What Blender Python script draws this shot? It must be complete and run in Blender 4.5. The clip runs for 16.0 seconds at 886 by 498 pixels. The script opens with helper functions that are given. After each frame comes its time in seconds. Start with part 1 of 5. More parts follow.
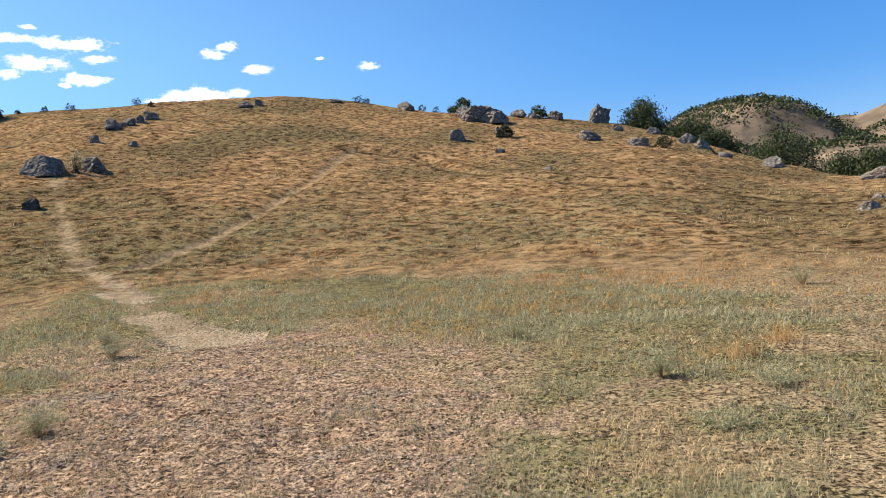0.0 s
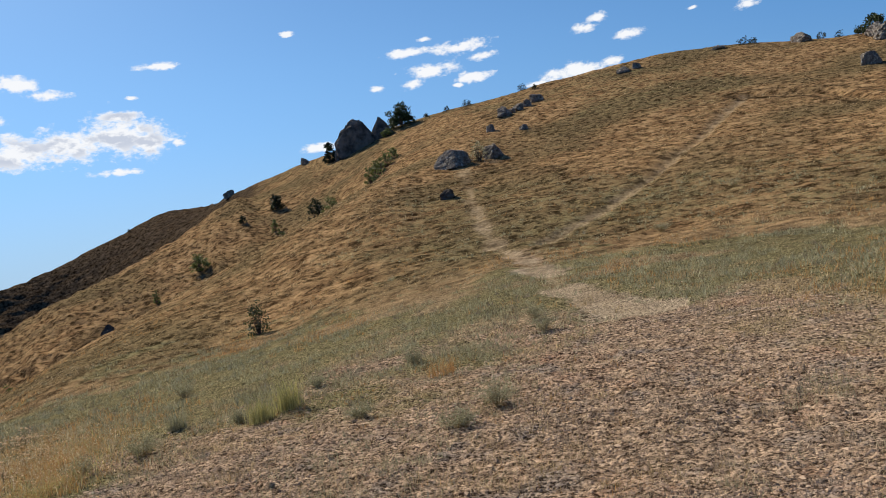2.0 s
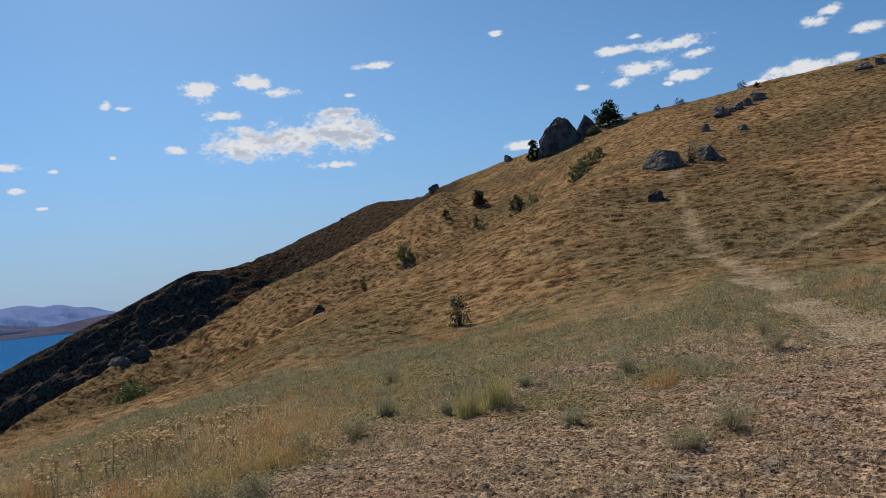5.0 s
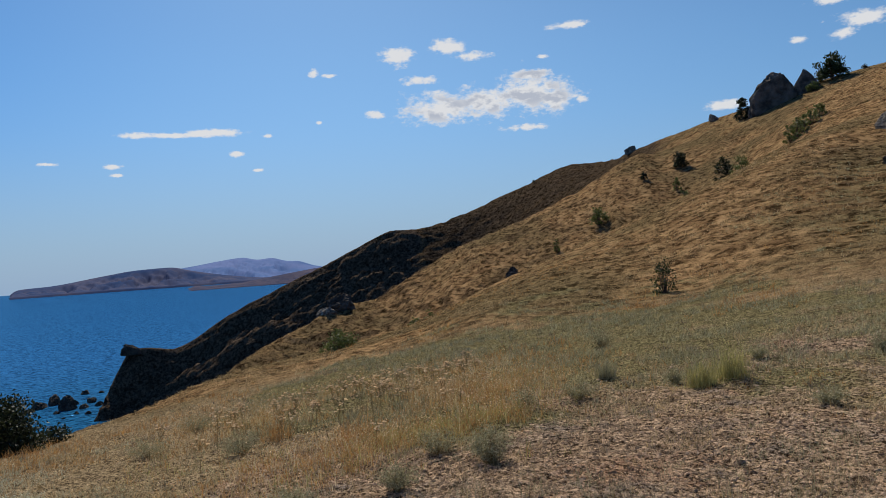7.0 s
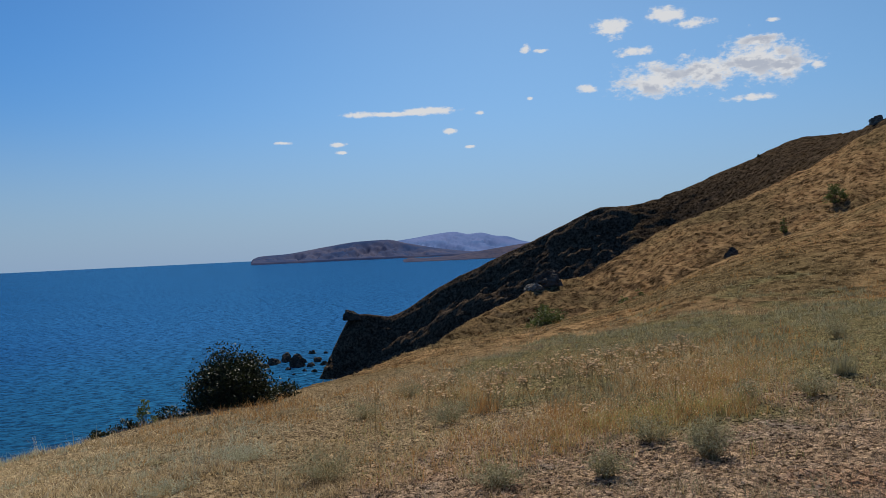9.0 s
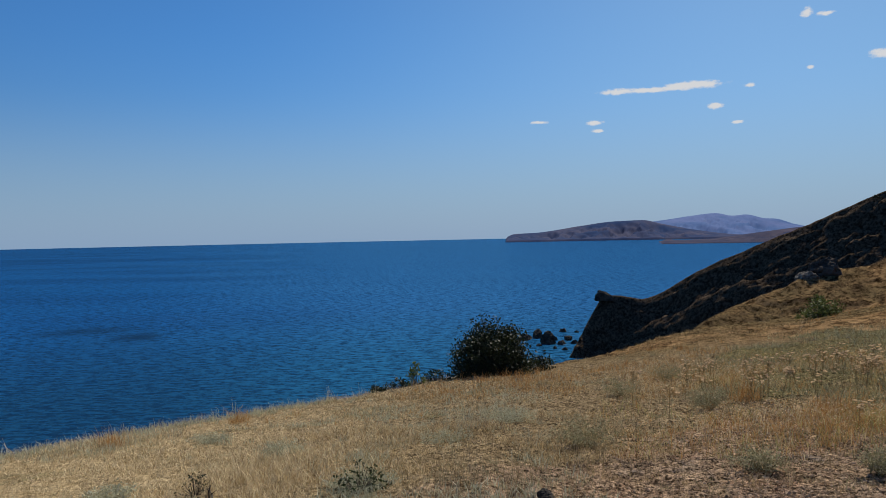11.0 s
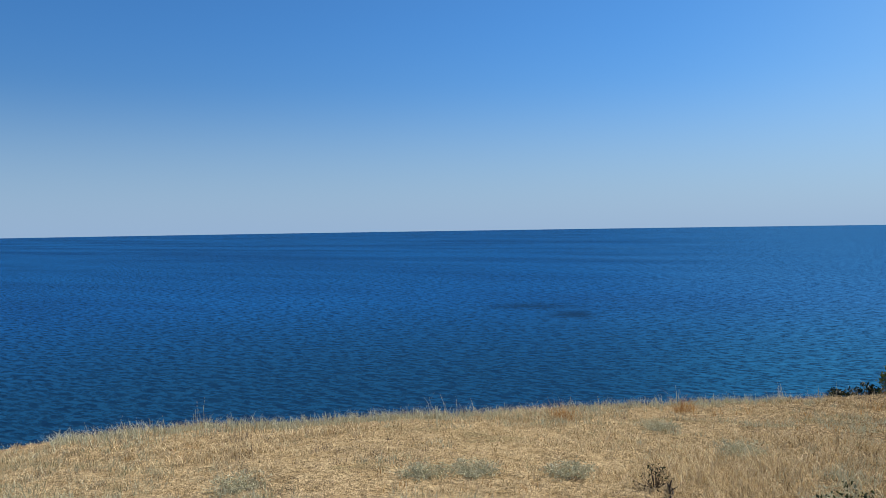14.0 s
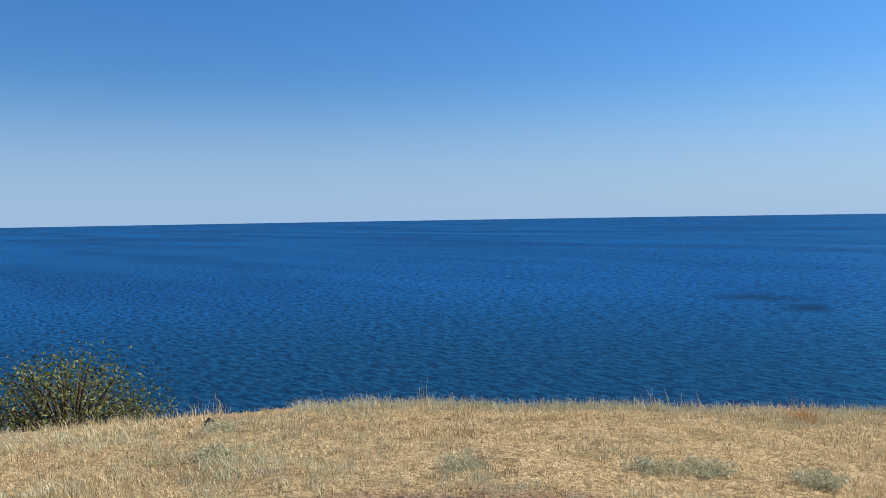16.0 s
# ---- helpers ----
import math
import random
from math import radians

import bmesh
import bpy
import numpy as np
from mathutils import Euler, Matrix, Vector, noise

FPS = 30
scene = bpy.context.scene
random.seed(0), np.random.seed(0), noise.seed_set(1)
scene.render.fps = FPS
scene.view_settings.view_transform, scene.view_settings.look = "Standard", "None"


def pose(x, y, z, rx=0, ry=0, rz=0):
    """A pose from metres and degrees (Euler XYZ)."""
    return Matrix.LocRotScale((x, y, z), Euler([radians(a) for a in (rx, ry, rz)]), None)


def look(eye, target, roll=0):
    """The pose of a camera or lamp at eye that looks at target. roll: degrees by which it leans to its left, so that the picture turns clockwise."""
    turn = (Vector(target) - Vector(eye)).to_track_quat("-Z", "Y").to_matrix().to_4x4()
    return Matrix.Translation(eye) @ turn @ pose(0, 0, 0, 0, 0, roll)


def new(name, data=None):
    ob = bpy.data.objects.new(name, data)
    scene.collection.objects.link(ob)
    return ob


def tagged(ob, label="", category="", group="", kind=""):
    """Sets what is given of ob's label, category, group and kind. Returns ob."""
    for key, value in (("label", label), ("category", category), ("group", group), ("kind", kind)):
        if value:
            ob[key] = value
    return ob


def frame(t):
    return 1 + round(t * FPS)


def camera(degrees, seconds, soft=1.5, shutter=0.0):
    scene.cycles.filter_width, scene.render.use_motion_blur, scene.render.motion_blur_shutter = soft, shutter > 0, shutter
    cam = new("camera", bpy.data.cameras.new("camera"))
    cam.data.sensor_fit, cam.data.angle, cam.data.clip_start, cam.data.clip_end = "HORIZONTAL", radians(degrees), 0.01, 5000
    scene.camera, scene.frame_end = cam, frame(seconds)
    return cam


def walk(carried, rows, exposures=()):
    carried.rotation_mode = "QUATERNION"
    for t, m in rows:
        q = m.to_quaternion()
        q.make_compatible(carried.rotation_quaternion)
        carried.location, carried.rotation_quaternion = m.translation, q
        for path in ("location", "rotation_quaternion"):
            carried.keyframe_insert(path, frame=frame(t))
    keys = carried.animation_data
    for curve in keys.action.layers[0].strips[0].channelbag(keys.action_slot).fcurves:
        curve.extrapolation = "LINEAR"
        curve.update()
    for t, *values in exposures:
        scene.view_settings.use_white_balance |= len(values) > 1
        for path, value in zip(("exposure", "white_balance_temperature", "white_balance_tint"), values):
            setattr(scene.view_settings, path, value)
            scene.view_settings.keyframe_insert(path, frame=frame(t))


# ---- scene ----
cam = camera(60.16, 16.0, soft=0.4)


def carried_pose(x, y, z, yaw, pitch, roll):
    """A held camera: yaw to the left of north, pitch up, roll leaning to its left."""
    a, b = radians(yaw), radians(pitch)
    ahead = Vector((-math.sin(a) * math.cos(b), math.cos(a) * math.cos(b), math.sin(b)))
    eye = Vector((x, y, z))
    return look(eye, eye + ahead, roll)


PATH = [
    (0, 0.001, -0.000, 1.536, 0.00, -0.30, -3.95),
    (0.5, -0.066, 0.116, 1.538, 7.87, 0.45, -3.76),
    (1, -0.177, 0.202, 1.544, 14.82, 0.13, -4.27),
    (1.5, -0.361, 0.216, 1.553, 22.54, 0.03, -6.31),
    (2, -0.444, 0.257, 1.590, 28.69, 0.56, -9.47),
    (2.5, -0.464, 0.333, 1.620, 33.26, 1.24, -11.58),
    (3, -0.505, 0.321, 1.608, 34.00, 1.30, -11.71),
    (3.2, -0.521, 0.322, 1.608, 33.60, 1.37, -11.30),
    (5.3, -0.967, 0.418, 1.608, 45.69, 2.52, -5.19),
    (5.5, -1.018, 0.419, 1.604, 47.36, 2.47, -5.04),
    (6, -1.129, 0.352, 1.620, 50.75, 2.16, -4.87),
    (6.5, -1.248, 0.278, 1.617, 53.91, 1.58, -4.65),
    (7, -1.342, 0.216, 1.592, 57.44, 0.85, -4.03),
    (7.5, -1.489, 0.219, 1.567, 61.37, 0.19, -3.61),
    (8, -1.707, 0.300, 1.567, 64.99, -0.16, -3.21),
    (8.2, -1.749, 0.334, 1.571, 66.37, -0.24, -3.09),
    (10.3, -0.968, 0.080, 1.629, 85.50, -0.13, -1.57),
    (10.5, -0.992, 0.088, 1.631, 87.34, -0.42, -1.39),
    (11, -1.063, 0.074, 1.621, 91.80, -0.98, -1.19),
    (11.5, -1.165, -0.012, 1.614, 96.94, -0.96, -1.19),
    (12, -1.246, -0.105, 1.606, 102.36, -0.71, -1.39),
    (12.5, -1.259, -0.149, 1.598, 107.54, -0.54, -1.26),
    (13, -1.264, -0.178, 1.597, 112.48, -0.78, -1.22),
    (13.5, -1.312, -0.213, 1.601, 117.66, -1.19, -1.01),
    (14, -1.341, -0.239, 1.600, 123.33, -1.65, -0.88),
    (14.5, -1.377, -0.258, 1.593, 129.06, -2.31, -0.90),
    (15, -1.392, -0.284, 1.586, 133.97, -2.88, -1.06),
    (15.5, -1.371, -0.318, 1.583, 137.13, -2.93, -1.04),
    (16, -1.363, -0.364, 1.582, 139.24, -2.46, -0.93),
]
EXPOSURES = [(0, 1.25), (1, 0.90), (1.5, 0.78), (2, 0.64), (2.5, 0.40), (3, 0.33), (5.5, 0.29), (8, 0.22), (11, 0.13), (12, 0.14), (13, 0.38), (14, 0.50), (15, 0.67), (16, 0.69)]
walk(cam, [(r[0], carried_pose(*r[1:])) for r in PATH], EXPOSURES)

# ---- world, sun, exposure ----
SUN_BEARING, SUN_HEIGHT = 68.0, 43.0  # degrees to the left of north, above the horizon


def node(tree, kind, **values):
    n = tree.nodes.new(kind)
    for key, value in values.items():
        n.inputs[int(key[1:])].default_value = value
    return n


def maths(tree, op, a, b=None, c=None, clamp=False):
    n = tree.nodes.new("ShaderNodeMath")
    n.operation, n.use_clamp = op, clamp
    for i, v in enumerate((a, b, c)):
        if v is None:
            continue
        if isinstance(v, (int, float)):
            n.inputs[i].default_value = v
        else:
            tree.links.new(v, n.inputs[i])
    return n.outputs[0]


def mixed(tree, factor, a, b):
    n = tree.nodes.new("ShaderNodeMix")
    n.data_type = "RGBA"
    for socket, v in ((n.inputs[0], factor), (n.inputs[6], a), (n.inputs[7], b)):
        if isinstance(v, (int, float)):
            socket.default_value = v
        elif isinstance(v, tuple):
            socket.default_value = (*v, 1.0)
        else:
            tree.links.new(v, socket)
    return n.outputs[2]


def noise_of(tree, vector, scale, detail=4.0, rough=0.55, lacunarity=2.0):
    n = tree.nodes.new("ShaderNodeTexNoise")
    n.inputs["Scale"].default_value, n.inputs["Detail"].default_value = scale, detail
    n.inputs["Roughness"].default_value, n.inputs["Lacunarity"].default_value = rough, lacunarity
    tree.links.new(vector, n.inputs["Vector"])
    return n.outputs[0]


def ramp(tree, value, low, high, to_low=0.0, to_high=1.0):
    n = tree.nodes.new("ShaderNodeMapRange")
    n.interpolation_type = "SMOOTHSTEP"
    for i, v in enumerate((low, high, to_low, to_high)):
        n.inputs[i + 1].default_value = v
    tree.links.new(value, n.inputs[0])
    return n.outputs[0]


# fair-weather cumulus: bearing, height, half width, half height (degrees)
BIG_CLOUD = [
    (56.9, 11.2, 3.4, 1.3), (53.4, 11.5, 3.2, 1.3), (50.2, 11.9, 3.4, 1.6), (49.9, 13.1, 1.8, 0.5), (48.4, 11.2, 1.6, 1.2),
    (59.8, 15.1, 1.3, 0.76), (56.1, 15.6, 1.5, 0.6), (54.2, 14.8, 1.4, 0.35), (58.1, 13.4, 1.8, 0.38), (61.8, 11.1, 0.85, 0.38), (50.7, 9.4, 1.8, 0.3), (46.4, 11.0, 0.47, 0.25),
]
SEAWARD_CLOUDS = [
    (66.2, 14.2, 0.4, 0.38), (65.0, 14.0, 0.55, 0.17), (49.0, 14.3, 0.5, 0.17), (36.5, 9.4, 1.6, 0.35), (76.3, 10.1, 4.4, 0.25), (73.8, 10.2, 2.5, 0.34), (72.0, 8.7, 0.47, 0.25),
    (80.4, 8.0, 0.72, 0.2), (80.2, 7.4, 0.4, 0.13), (84.4, 8.2, 0.93, 0.15), (70.6, 7.5, 0.47, 0.13), (69.9, 9.9, 0.5, 0.17), (66.0, 10.7, 0.25, 0.17),
]
INLAND_CLOUDS = [
    (15.6, 14.5, 1.0, 0.42), (14.7, 15.0, 0.85, 0.38), (12.7, 13.4, 1.2, 0.38), (47.1, 16.3, 1.5, 0.34), (37.5, 17.6, 0.6, 0.25), (24.9, 14.9, 2.5, 0.5), (23.4, 14.0, 1.1, 0.42),
    (27.4, 13.7, 2.1, 0.6), (29.0, 15.1, 1.7, 0.42), (28.8, 12.9, 0.93, 0.38), (24.2, 12.7, 1.6, 0.42), (25.6, 12.3, 0.47, 0.2), (31.6, 13.0, 0.6, 0.25), (17.1, 11.7, 2.5, 0.64),
    (14.2, 11.8, 1.0, 0.42), (27.5, 15.9, 0.55, 0.2), (19.8, 11.3, 1.0, 0.25), (4.7, 13.4, 0.85, 0.38), (8.2, 14.1, 0.42, 0.13),
]
CLOUDS = BIG_CLOUD + SEAWARD_CLOUDS + INLAND_CLOUDS


def build_world():
    world = bpy.data.worlds.new("sky")
    scene.world = world
    world.use_nodes = True
    tree = world.node_tree
    tree.nodes.clear()
    link = tree.links.new
    sky = tree.nodes.new("ShaderNodeTexSky")
    sky.sky_type, sky.sun_disc = "NISHITA", False
    sky.sun_elevation, sky.sun_rotation = radians(SUN_HEIGHT), radians(-SUN_BEARING)
    sky.altitude, sky.air_density, sky.dust_density, sky.ozone_density = 800.0, 1.0, 0.8, 4.0
    where = tree.nodes.new("ShaderNodeTexCoord").outputs["Generated"]
    xyz = tree.nodes.new("ShaderNodeSeparateXYZ")
    link(where, xyz.inputs[0])
    bearing = maths(tree, "MULTIPLY", maths(tree, "ARCTAN2", maths(tree, "MULTIPLY", xyz.outputs[0], -1.0), xyz.outputs[1]), 57.29578)
    height = maths(tree, "MULTIPLY", maths(tree, "ARCSINE", xyz.outputs[2]), 57.29578)
    p = tree.nodes.new("ShaderNodeCombineXYZ")
    link(bearing, p.inputs[0])
    link(height, p.inputs[1])
    stretched = tree.nodes.new("ShaderNodeVectorMath")
    stretched.operation = "MULTIPLY"
    stretched.inputs[1].default_value = (0.72, 1.25, 1.0)
    link(p.outputs[0], stretched.inputs[0])
    near = bulk = None
    for k, (b, h, w, t) in enumerate(CLOUDS):
        m = tree.nodes.new("ShaderNodeVectorMath")
        m.operation = "MULTIPLY_ADD"
        link(p.outputs[0], m.inputs[0])
        m.inputs[1].default_value, m.inputs[2].default_value = (1 / w, 1 / t, 0), (-b / w, -h / t, 0)
        length = tree.nodes.new("ShaderNodeVectorMath")
        length.operation = "LENGTH"
        link(m.outputs[0], length.inputs[0])
        near = length.outputs["Value"] if near is None else maths(tree, "MINIMUM", near, length.outputs["Value"])
        bulk = near if k == 4 else bulk  # the big cloud alone is thick enough to be grey
    puffs, wisps = noise_of(tree, stretched.outputs[0], 0.8, 9.0, 0.64), noise_of(tree, stretched.outputs[0], 2.6, 6.0, 0.62)
    lumps = maths(tree, "ADD", maths(tree, "MULTIPLY", maths(tree, "SUBTRACT", puffs, 0.5), 2.5), maths(tree, "MULTIPLY", maths(tree, "SUBTRACT", wisps, 0.5), 1.1))
    field = maths(tree, "ADD", maths(tree, "SUBTRACT", 0.98, near), lumps)
    dense = ramp(tree, field, -0.08, 0.62)
    shaded = noise_of(tree, stretched.outputs[0], 0.8, 5.0, 0.55)
    thick = maths(tree, "MULTIPLY", ramp(tree, bulk, 0.95, 0.35), ramp(tree, shaded, 0.46, 0.60))
    white = mixed(tree, thick, (10.6, 10.8, 11.2), (6.6, 7.2, 8.5))
    tint = tree.nodes.new("ShaderNodeMix")
    tint.data_type, tint.blend_type = "RGBA", "MULTIPLY"
    tint.inputs[0].default_value = 1.0
    link(sky.outputs[0], tint.inputs[6])
    # paler over the land and on the sun's side, deeper away from it
    sunward = tree.nodes.new("ShaderNodeVectorMath")
    sunward.operation = "DOT_PRODUCT"
    sunward.inputs[1].default_value = (-math.sin(radians(42)), math.cos(radians(42)), 0)
    link(where, sunward.inputs[0])
    side = ramp(tree, sunward.outputs["Value"], 0.35, 1.0)
    high = mixed(tree, side, (0.48, 0.99, 1.42), (0.88, 1.19, 1.33))
    link(mixed(tree, ramp(tree, height, 0.0, 16.0), (0.72, 0.905, 1.11), high), tint.inputs[7])
    # haze over the sea pales the lowest few degrees
    hazy = mixed(tree, ramp(tree, height, 11.0, -2.0, 0.0, 0.88), tint.outputs[2], (4.0, 5.95, 8.9))
    final = mixed(tree, dense, hazy, white)
    ground = tree.nodes.new("ShaderNodeBackground")
    ground.inputs[1].default_value = 0.056
    link(final, ground.inputs[0])
    out = tree.nodes.new("ShaderNodeOutputWorld")
    link(ground.outputs[0], out.inputs[0])


build_world()
sun_data = bpy.data.lights.new("sun", "SUN")
sun_data.energy, sun_data.angle, sun_data.color = 5.0, radians(0.55), (1.0, 0.93, 0.80)
sun = new("sun", sun_data)
a, b = radians(SUN_BEARING), radians(SUN_HEIGHT)
sun.matrix_world = look((0, 0, 60), Vector((0, 0, 60)) - Vector((-math.sin(a) * math.cos(b), math.cos(a) * math.cos(b), math.sin(b))))

# ---- small helpers ----
ORIGIN = np.array((-1.0, 0.1))  # where the bearings and distances of the plan are taken from
EYE, SEA = 1.6, -24.0


def pchip(xs, ys, x):
    """A smooth curve through (xs, ys) that does not overshoot, at x."""
    xs, ys, x = np.asarray(xs, float), np.asarray(ys, float), np.asarray(x, float)
    h = np.diff(xs)
    d = np.diff(ys) / h
    m = np.zeros(len(xs))
    w1, w2 = 2 * h[1:] + h[:-1], h[1:] + 2 * h[:-1]
    same = d[:-1] * d[1:] > 0
    safe0, safe1 = np.where(same, d[:-1], 1), np.where(same, d[1:], 1)
    m[1:-1] = np.where(same, (w1 + w2) / (w1 / safe0 + w2 / safe1), 0)
    m[0], m[-1] = d[0], d[-1]
    i = np.clip(np.searchsorted(xs, x) - 1, 0, len(h) - 1)
    s = np.clip((x - xs[i]) / h[i], 0, 1)
    return (ys[i] * (1 + 2 * s) * (1 - s) ** 2 + h[i] * m[i] * s * (1 - s) ** 2
            + ys[i + 1] * s * s * (3 - 2 * s) + h[i] * m[i + 1] * s * s * (s - 1))


TABLE = np.random.default_rng(3).random((256, 256))


def value_noise(x, y):
    i, j = np.floor(x).astype(int), np.floor(y).astype(int)
    u, v = x - i, y - j
    u, v = u * u * (3 - 2 * u), v * v * (3 - 2 * v)
    i0, i1, j0, j1 = i & 255, (i + 1) & 255, j & 255, (j + 1) & 255
    return (TABLE[i0, j0] * (1 - u) + TABLE[i1, j0] * u) * (1 - v) + (TABLE[i0, j1] * (1 - u) + TABLE[i1, j1] * u) * v - 0.5


def fbm(x, y, octaves=4, gain=0.5):
    total, amp = 0.0, 1.0
    for k in range(octaves):
        c, s = math.cos(0.6 * k), math.sin(0.6 * k)
        total = total + amp * value_noise((c * x - s * y) * 2**k + 17.3 * k, (s * x + c * y) * 2**k + 5.1 * k)
        amp *= gain
    return total


def step(value, low, high):
    s = np.clip((value - low) / (high - low), 0, 1)
    return s * s * (3 - 2 * s)


def link_mesh(name, verts, faces, material=None, parent=None, label="", smooth=True):
    mesh = bpy.data.meshes.new(name)
    verts = np.asarray(verts, np.float32)
    faces = np.asarray(faces, np.int32)
    n = faces.shape[1]
    mesh.vertices.add(len(verts))
    mesh.vertices.foreach_set("co", verts.ravel())
    mesh.loops.add(faces.size)
    mesh.loops.foreach_set("vertex_index", faces.ravel())
    mesh.polygons.add(len(faces))
    mesh.polygons.foreach_set("loop_start", np.arange(0, faces.size, n, dtype=np.int32))
    mesh.update(calc_edges=True)
    mesh.polygons.foreach_set("use_smooth", np.full(len(faces), smooth))
    if material:
        mesh.materials.append(material)
    ob = new(name, mesh)
    if parent:
        ob.parent = parent
    if label:
        ob["label"] = label
    return ob


def part(name, bm, material, parent, label=""):
    mesh = bpy.data.meshes.new(name)
    bm.to_mesh(mesh)
    bm.free()
    for poly in mesh.polygons:
        poly.use_smooth = True
    mesh.materials.append(material)
    ob = new(name, mesh)
    ob.parent = parent
    if label:
        ob["label"] = label
    return ob


# ---- materials ----
def material(name, build, roughness=0.9, gloss=0.0):
    m = bpy.data.materials.new(name)
    m.use_nodes = True
    tree = m.node_tree
    shader = tree.nodes["Principled BSDF"]
    shader.inputs["Roughness"].default_value = roughness
    shader.inputs["Specular IOR Level"].default_value = gloss
    where = tree.nodes.new("ShaderNodeTexCoord").outputs["Object"]
    build(tree, where, shader)
    return m


def bumped(tree, shader, height, strength, distance):
    n = tree.nodes.new("ShaderNodeBump")
    n.inputs["Strength"].default_value, n.inputs["Distance"].default_value = strength, distance
    tree.links.new(height, n.inputs["Height"])
    tree.links.new(n.outputs[0], shader.inputs["Normal"])


def attribute(tree, name):
    n = tree.nodes.new("ShaderNodeAttribute")
    n.attribute_name = name
    return n.outputs["Fac"]


def ground_nodes(tree, where, shader):
    link = tree.links.new
    big, mid = noise_of(tree, where, 0.09, 5.0), noise_of(tree, where, 0.9, 5.0, 0.6)
    small, grain = noise_of(tree, where, 7.0, 5.0, 0.65), noise_of(tree, where, 45.0, 4.0, 0.7)
    tufts, coarse = noise_of(tree, where, 1.9, 7.0, 0.74), noise_of(tree, where, 22.0, 4.0, 0.7)
    straw = mixed(tree, ramp(tree, mid, 0.35, 0.66), (0.244, 0.15, 0.0757), (0.432, 0.287, 0.15))
    straw = mixed(tree, ramp(tree, big, 0.42, 0.62), straw, mixed(tree, ramp(tree, small, 0.3, 0.7), (0.13, 0.0979, 0.0503), (0.267, 0.197, 0.107)))
    straw = mixed(tree, attribute(tree, "far"), mixed(tree, ramp(tree, small, 0.3, 0.7), (0.198, 0.144, 0.0844), (0.395, 0.305, 0.185)), straw)
    straw = mixed(tree, attribute(tree, "pale"), straw, mixed(tree, ramp(tree, small, 0.3, 0.7), (0.395, 0.292, 0.158), (0.617, 0.483, 0.292)))
    sage = mixed(tree, ramp(tree, small, 0.32, 0.68), (0.129, 0.112, 0.0558), (0.279, 0.239, 0.126))
    soil = mixed(tree, ramp(tree, small, 0.35, 0.65), (0.184, 0.125, 0.0847), (0.486, 0.351, 0.238))
    soil = mixed(tree, ramp(tree, noise_of(tree, where, 1.7, 5.0, 0.6), 0.5, 0.68, 0.0, 0.75), soil, mixed(tree, ramp(tree, coarse, 0.35, 0.65), (0.0973, 0.0803, 0.0703), (0.262, 0.226, 0.196)))
    soil = mixed(tree, ramp(tree, noise_of(tree, where, 0.8, 5.0, 0.65), 0.5, 0.7, 0.0, 0.6), soil, (0.351, 0.201, 0.129))
    dust = mixed(tree, ramp(tree, mid, 0.3, 0.7), (0.314, 0.241, 0.166), (0.465, 0.372, 0.261))
    shale = mixed(tree, ramp(tree, noise_of(tree, where, 0.8, 7.0, 0.75), 0.38, 0.62), (0.0595, 0.0455, 0.035), (0.149, 0.112, 0.0823))
    shale = mixed(tree, ramp(tree, attribute(tree, "seam"), 0.6, 0.92), shale, mixed(tree, ramp(tree, small, 0.3, 0.7), (0.073, 0.056, 0.0413), (0.158, 0.122, 0.0899)))
    scree = mixed(tree, ramp(tree, mid, 0.3, 0.7), (0.048, 0.0363, 0.0255), (0.12, 0.0891, 0.0612))
    ragged = maths(tree, "MULTIPLY", maths(tree, "SUBTRACT", small, 0.5), 0.9)
    raggeder = maths(tree, "ADD", ragged, maths(tree, "MULTIPLY", maths(tree, "SUBTRACT", mid, 0.5), 1.1))
    colour = straw
    for name, kind in (("sage", sage), ("soil", soil), ("scree", scree), ("shale", shale), ("dust", dust)):
        colour = mixed(tree, ramp(tree, maths(tree, "ADD", attribute(tree, name), raggeder if name != "shale" else maths(tree, "MULTIPLY", ragged, 0.3)), 0.3, 0.75), colour, kind)
    trail = mixed(tree, ramp(tree, small, 0.3, 0.7), (0.247, 0.179, 0.104), (0.438, 0.338, 0.217))
    colour = mixed(tree, attribute(tree, "trail"), colour, trail)
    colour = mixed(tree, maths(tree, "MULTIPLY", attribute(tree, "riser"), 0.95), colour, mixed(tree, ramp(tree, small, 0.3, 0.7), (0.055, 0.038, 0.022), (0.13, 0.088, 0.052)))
    colour = mixed(tree, attribute(tree, "scarp"), colour, mixed(tree, ramp(tree, small, 0.3, 0.7), (0.038, 0.0266, 0.0167), (0.0988, 0.0669, 0.038)))
    # noise darkens the colour for shade in gaps between clods and behind tussocks
    clod_shade = mixed(tree, ramp(tree, maths(tree, "ADD", maths(tree, "MULTIPLY", grain, 0.35), maths(tree, "MULTIPLY", coarse, 0.65)), 0.42, 0.56), (0.085, 0.072, 0.060), (1.20, 1.16, 1.11))
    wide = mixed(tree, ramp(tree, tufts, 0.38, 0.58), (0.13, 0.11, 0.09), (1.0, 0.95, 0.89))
    clod_shade = mixed(tree, maths(tree, "MULTIPLY", attribute(tree, "pale"), 0.6), clod_shade, (0.8, 0.78, 0.75))
    fine = mixed(tree, maths(tree, "MULTIPLY", attribute(tree, "trail"), 0.5), mixed(tree, attribute(tree, "far"), clod_shade, wide), (1.1, 1.07, 1.04))
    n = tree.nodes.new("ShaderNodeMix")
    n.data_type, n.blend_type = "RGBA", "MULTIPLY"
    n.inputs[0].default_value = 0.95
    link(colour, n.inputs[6])
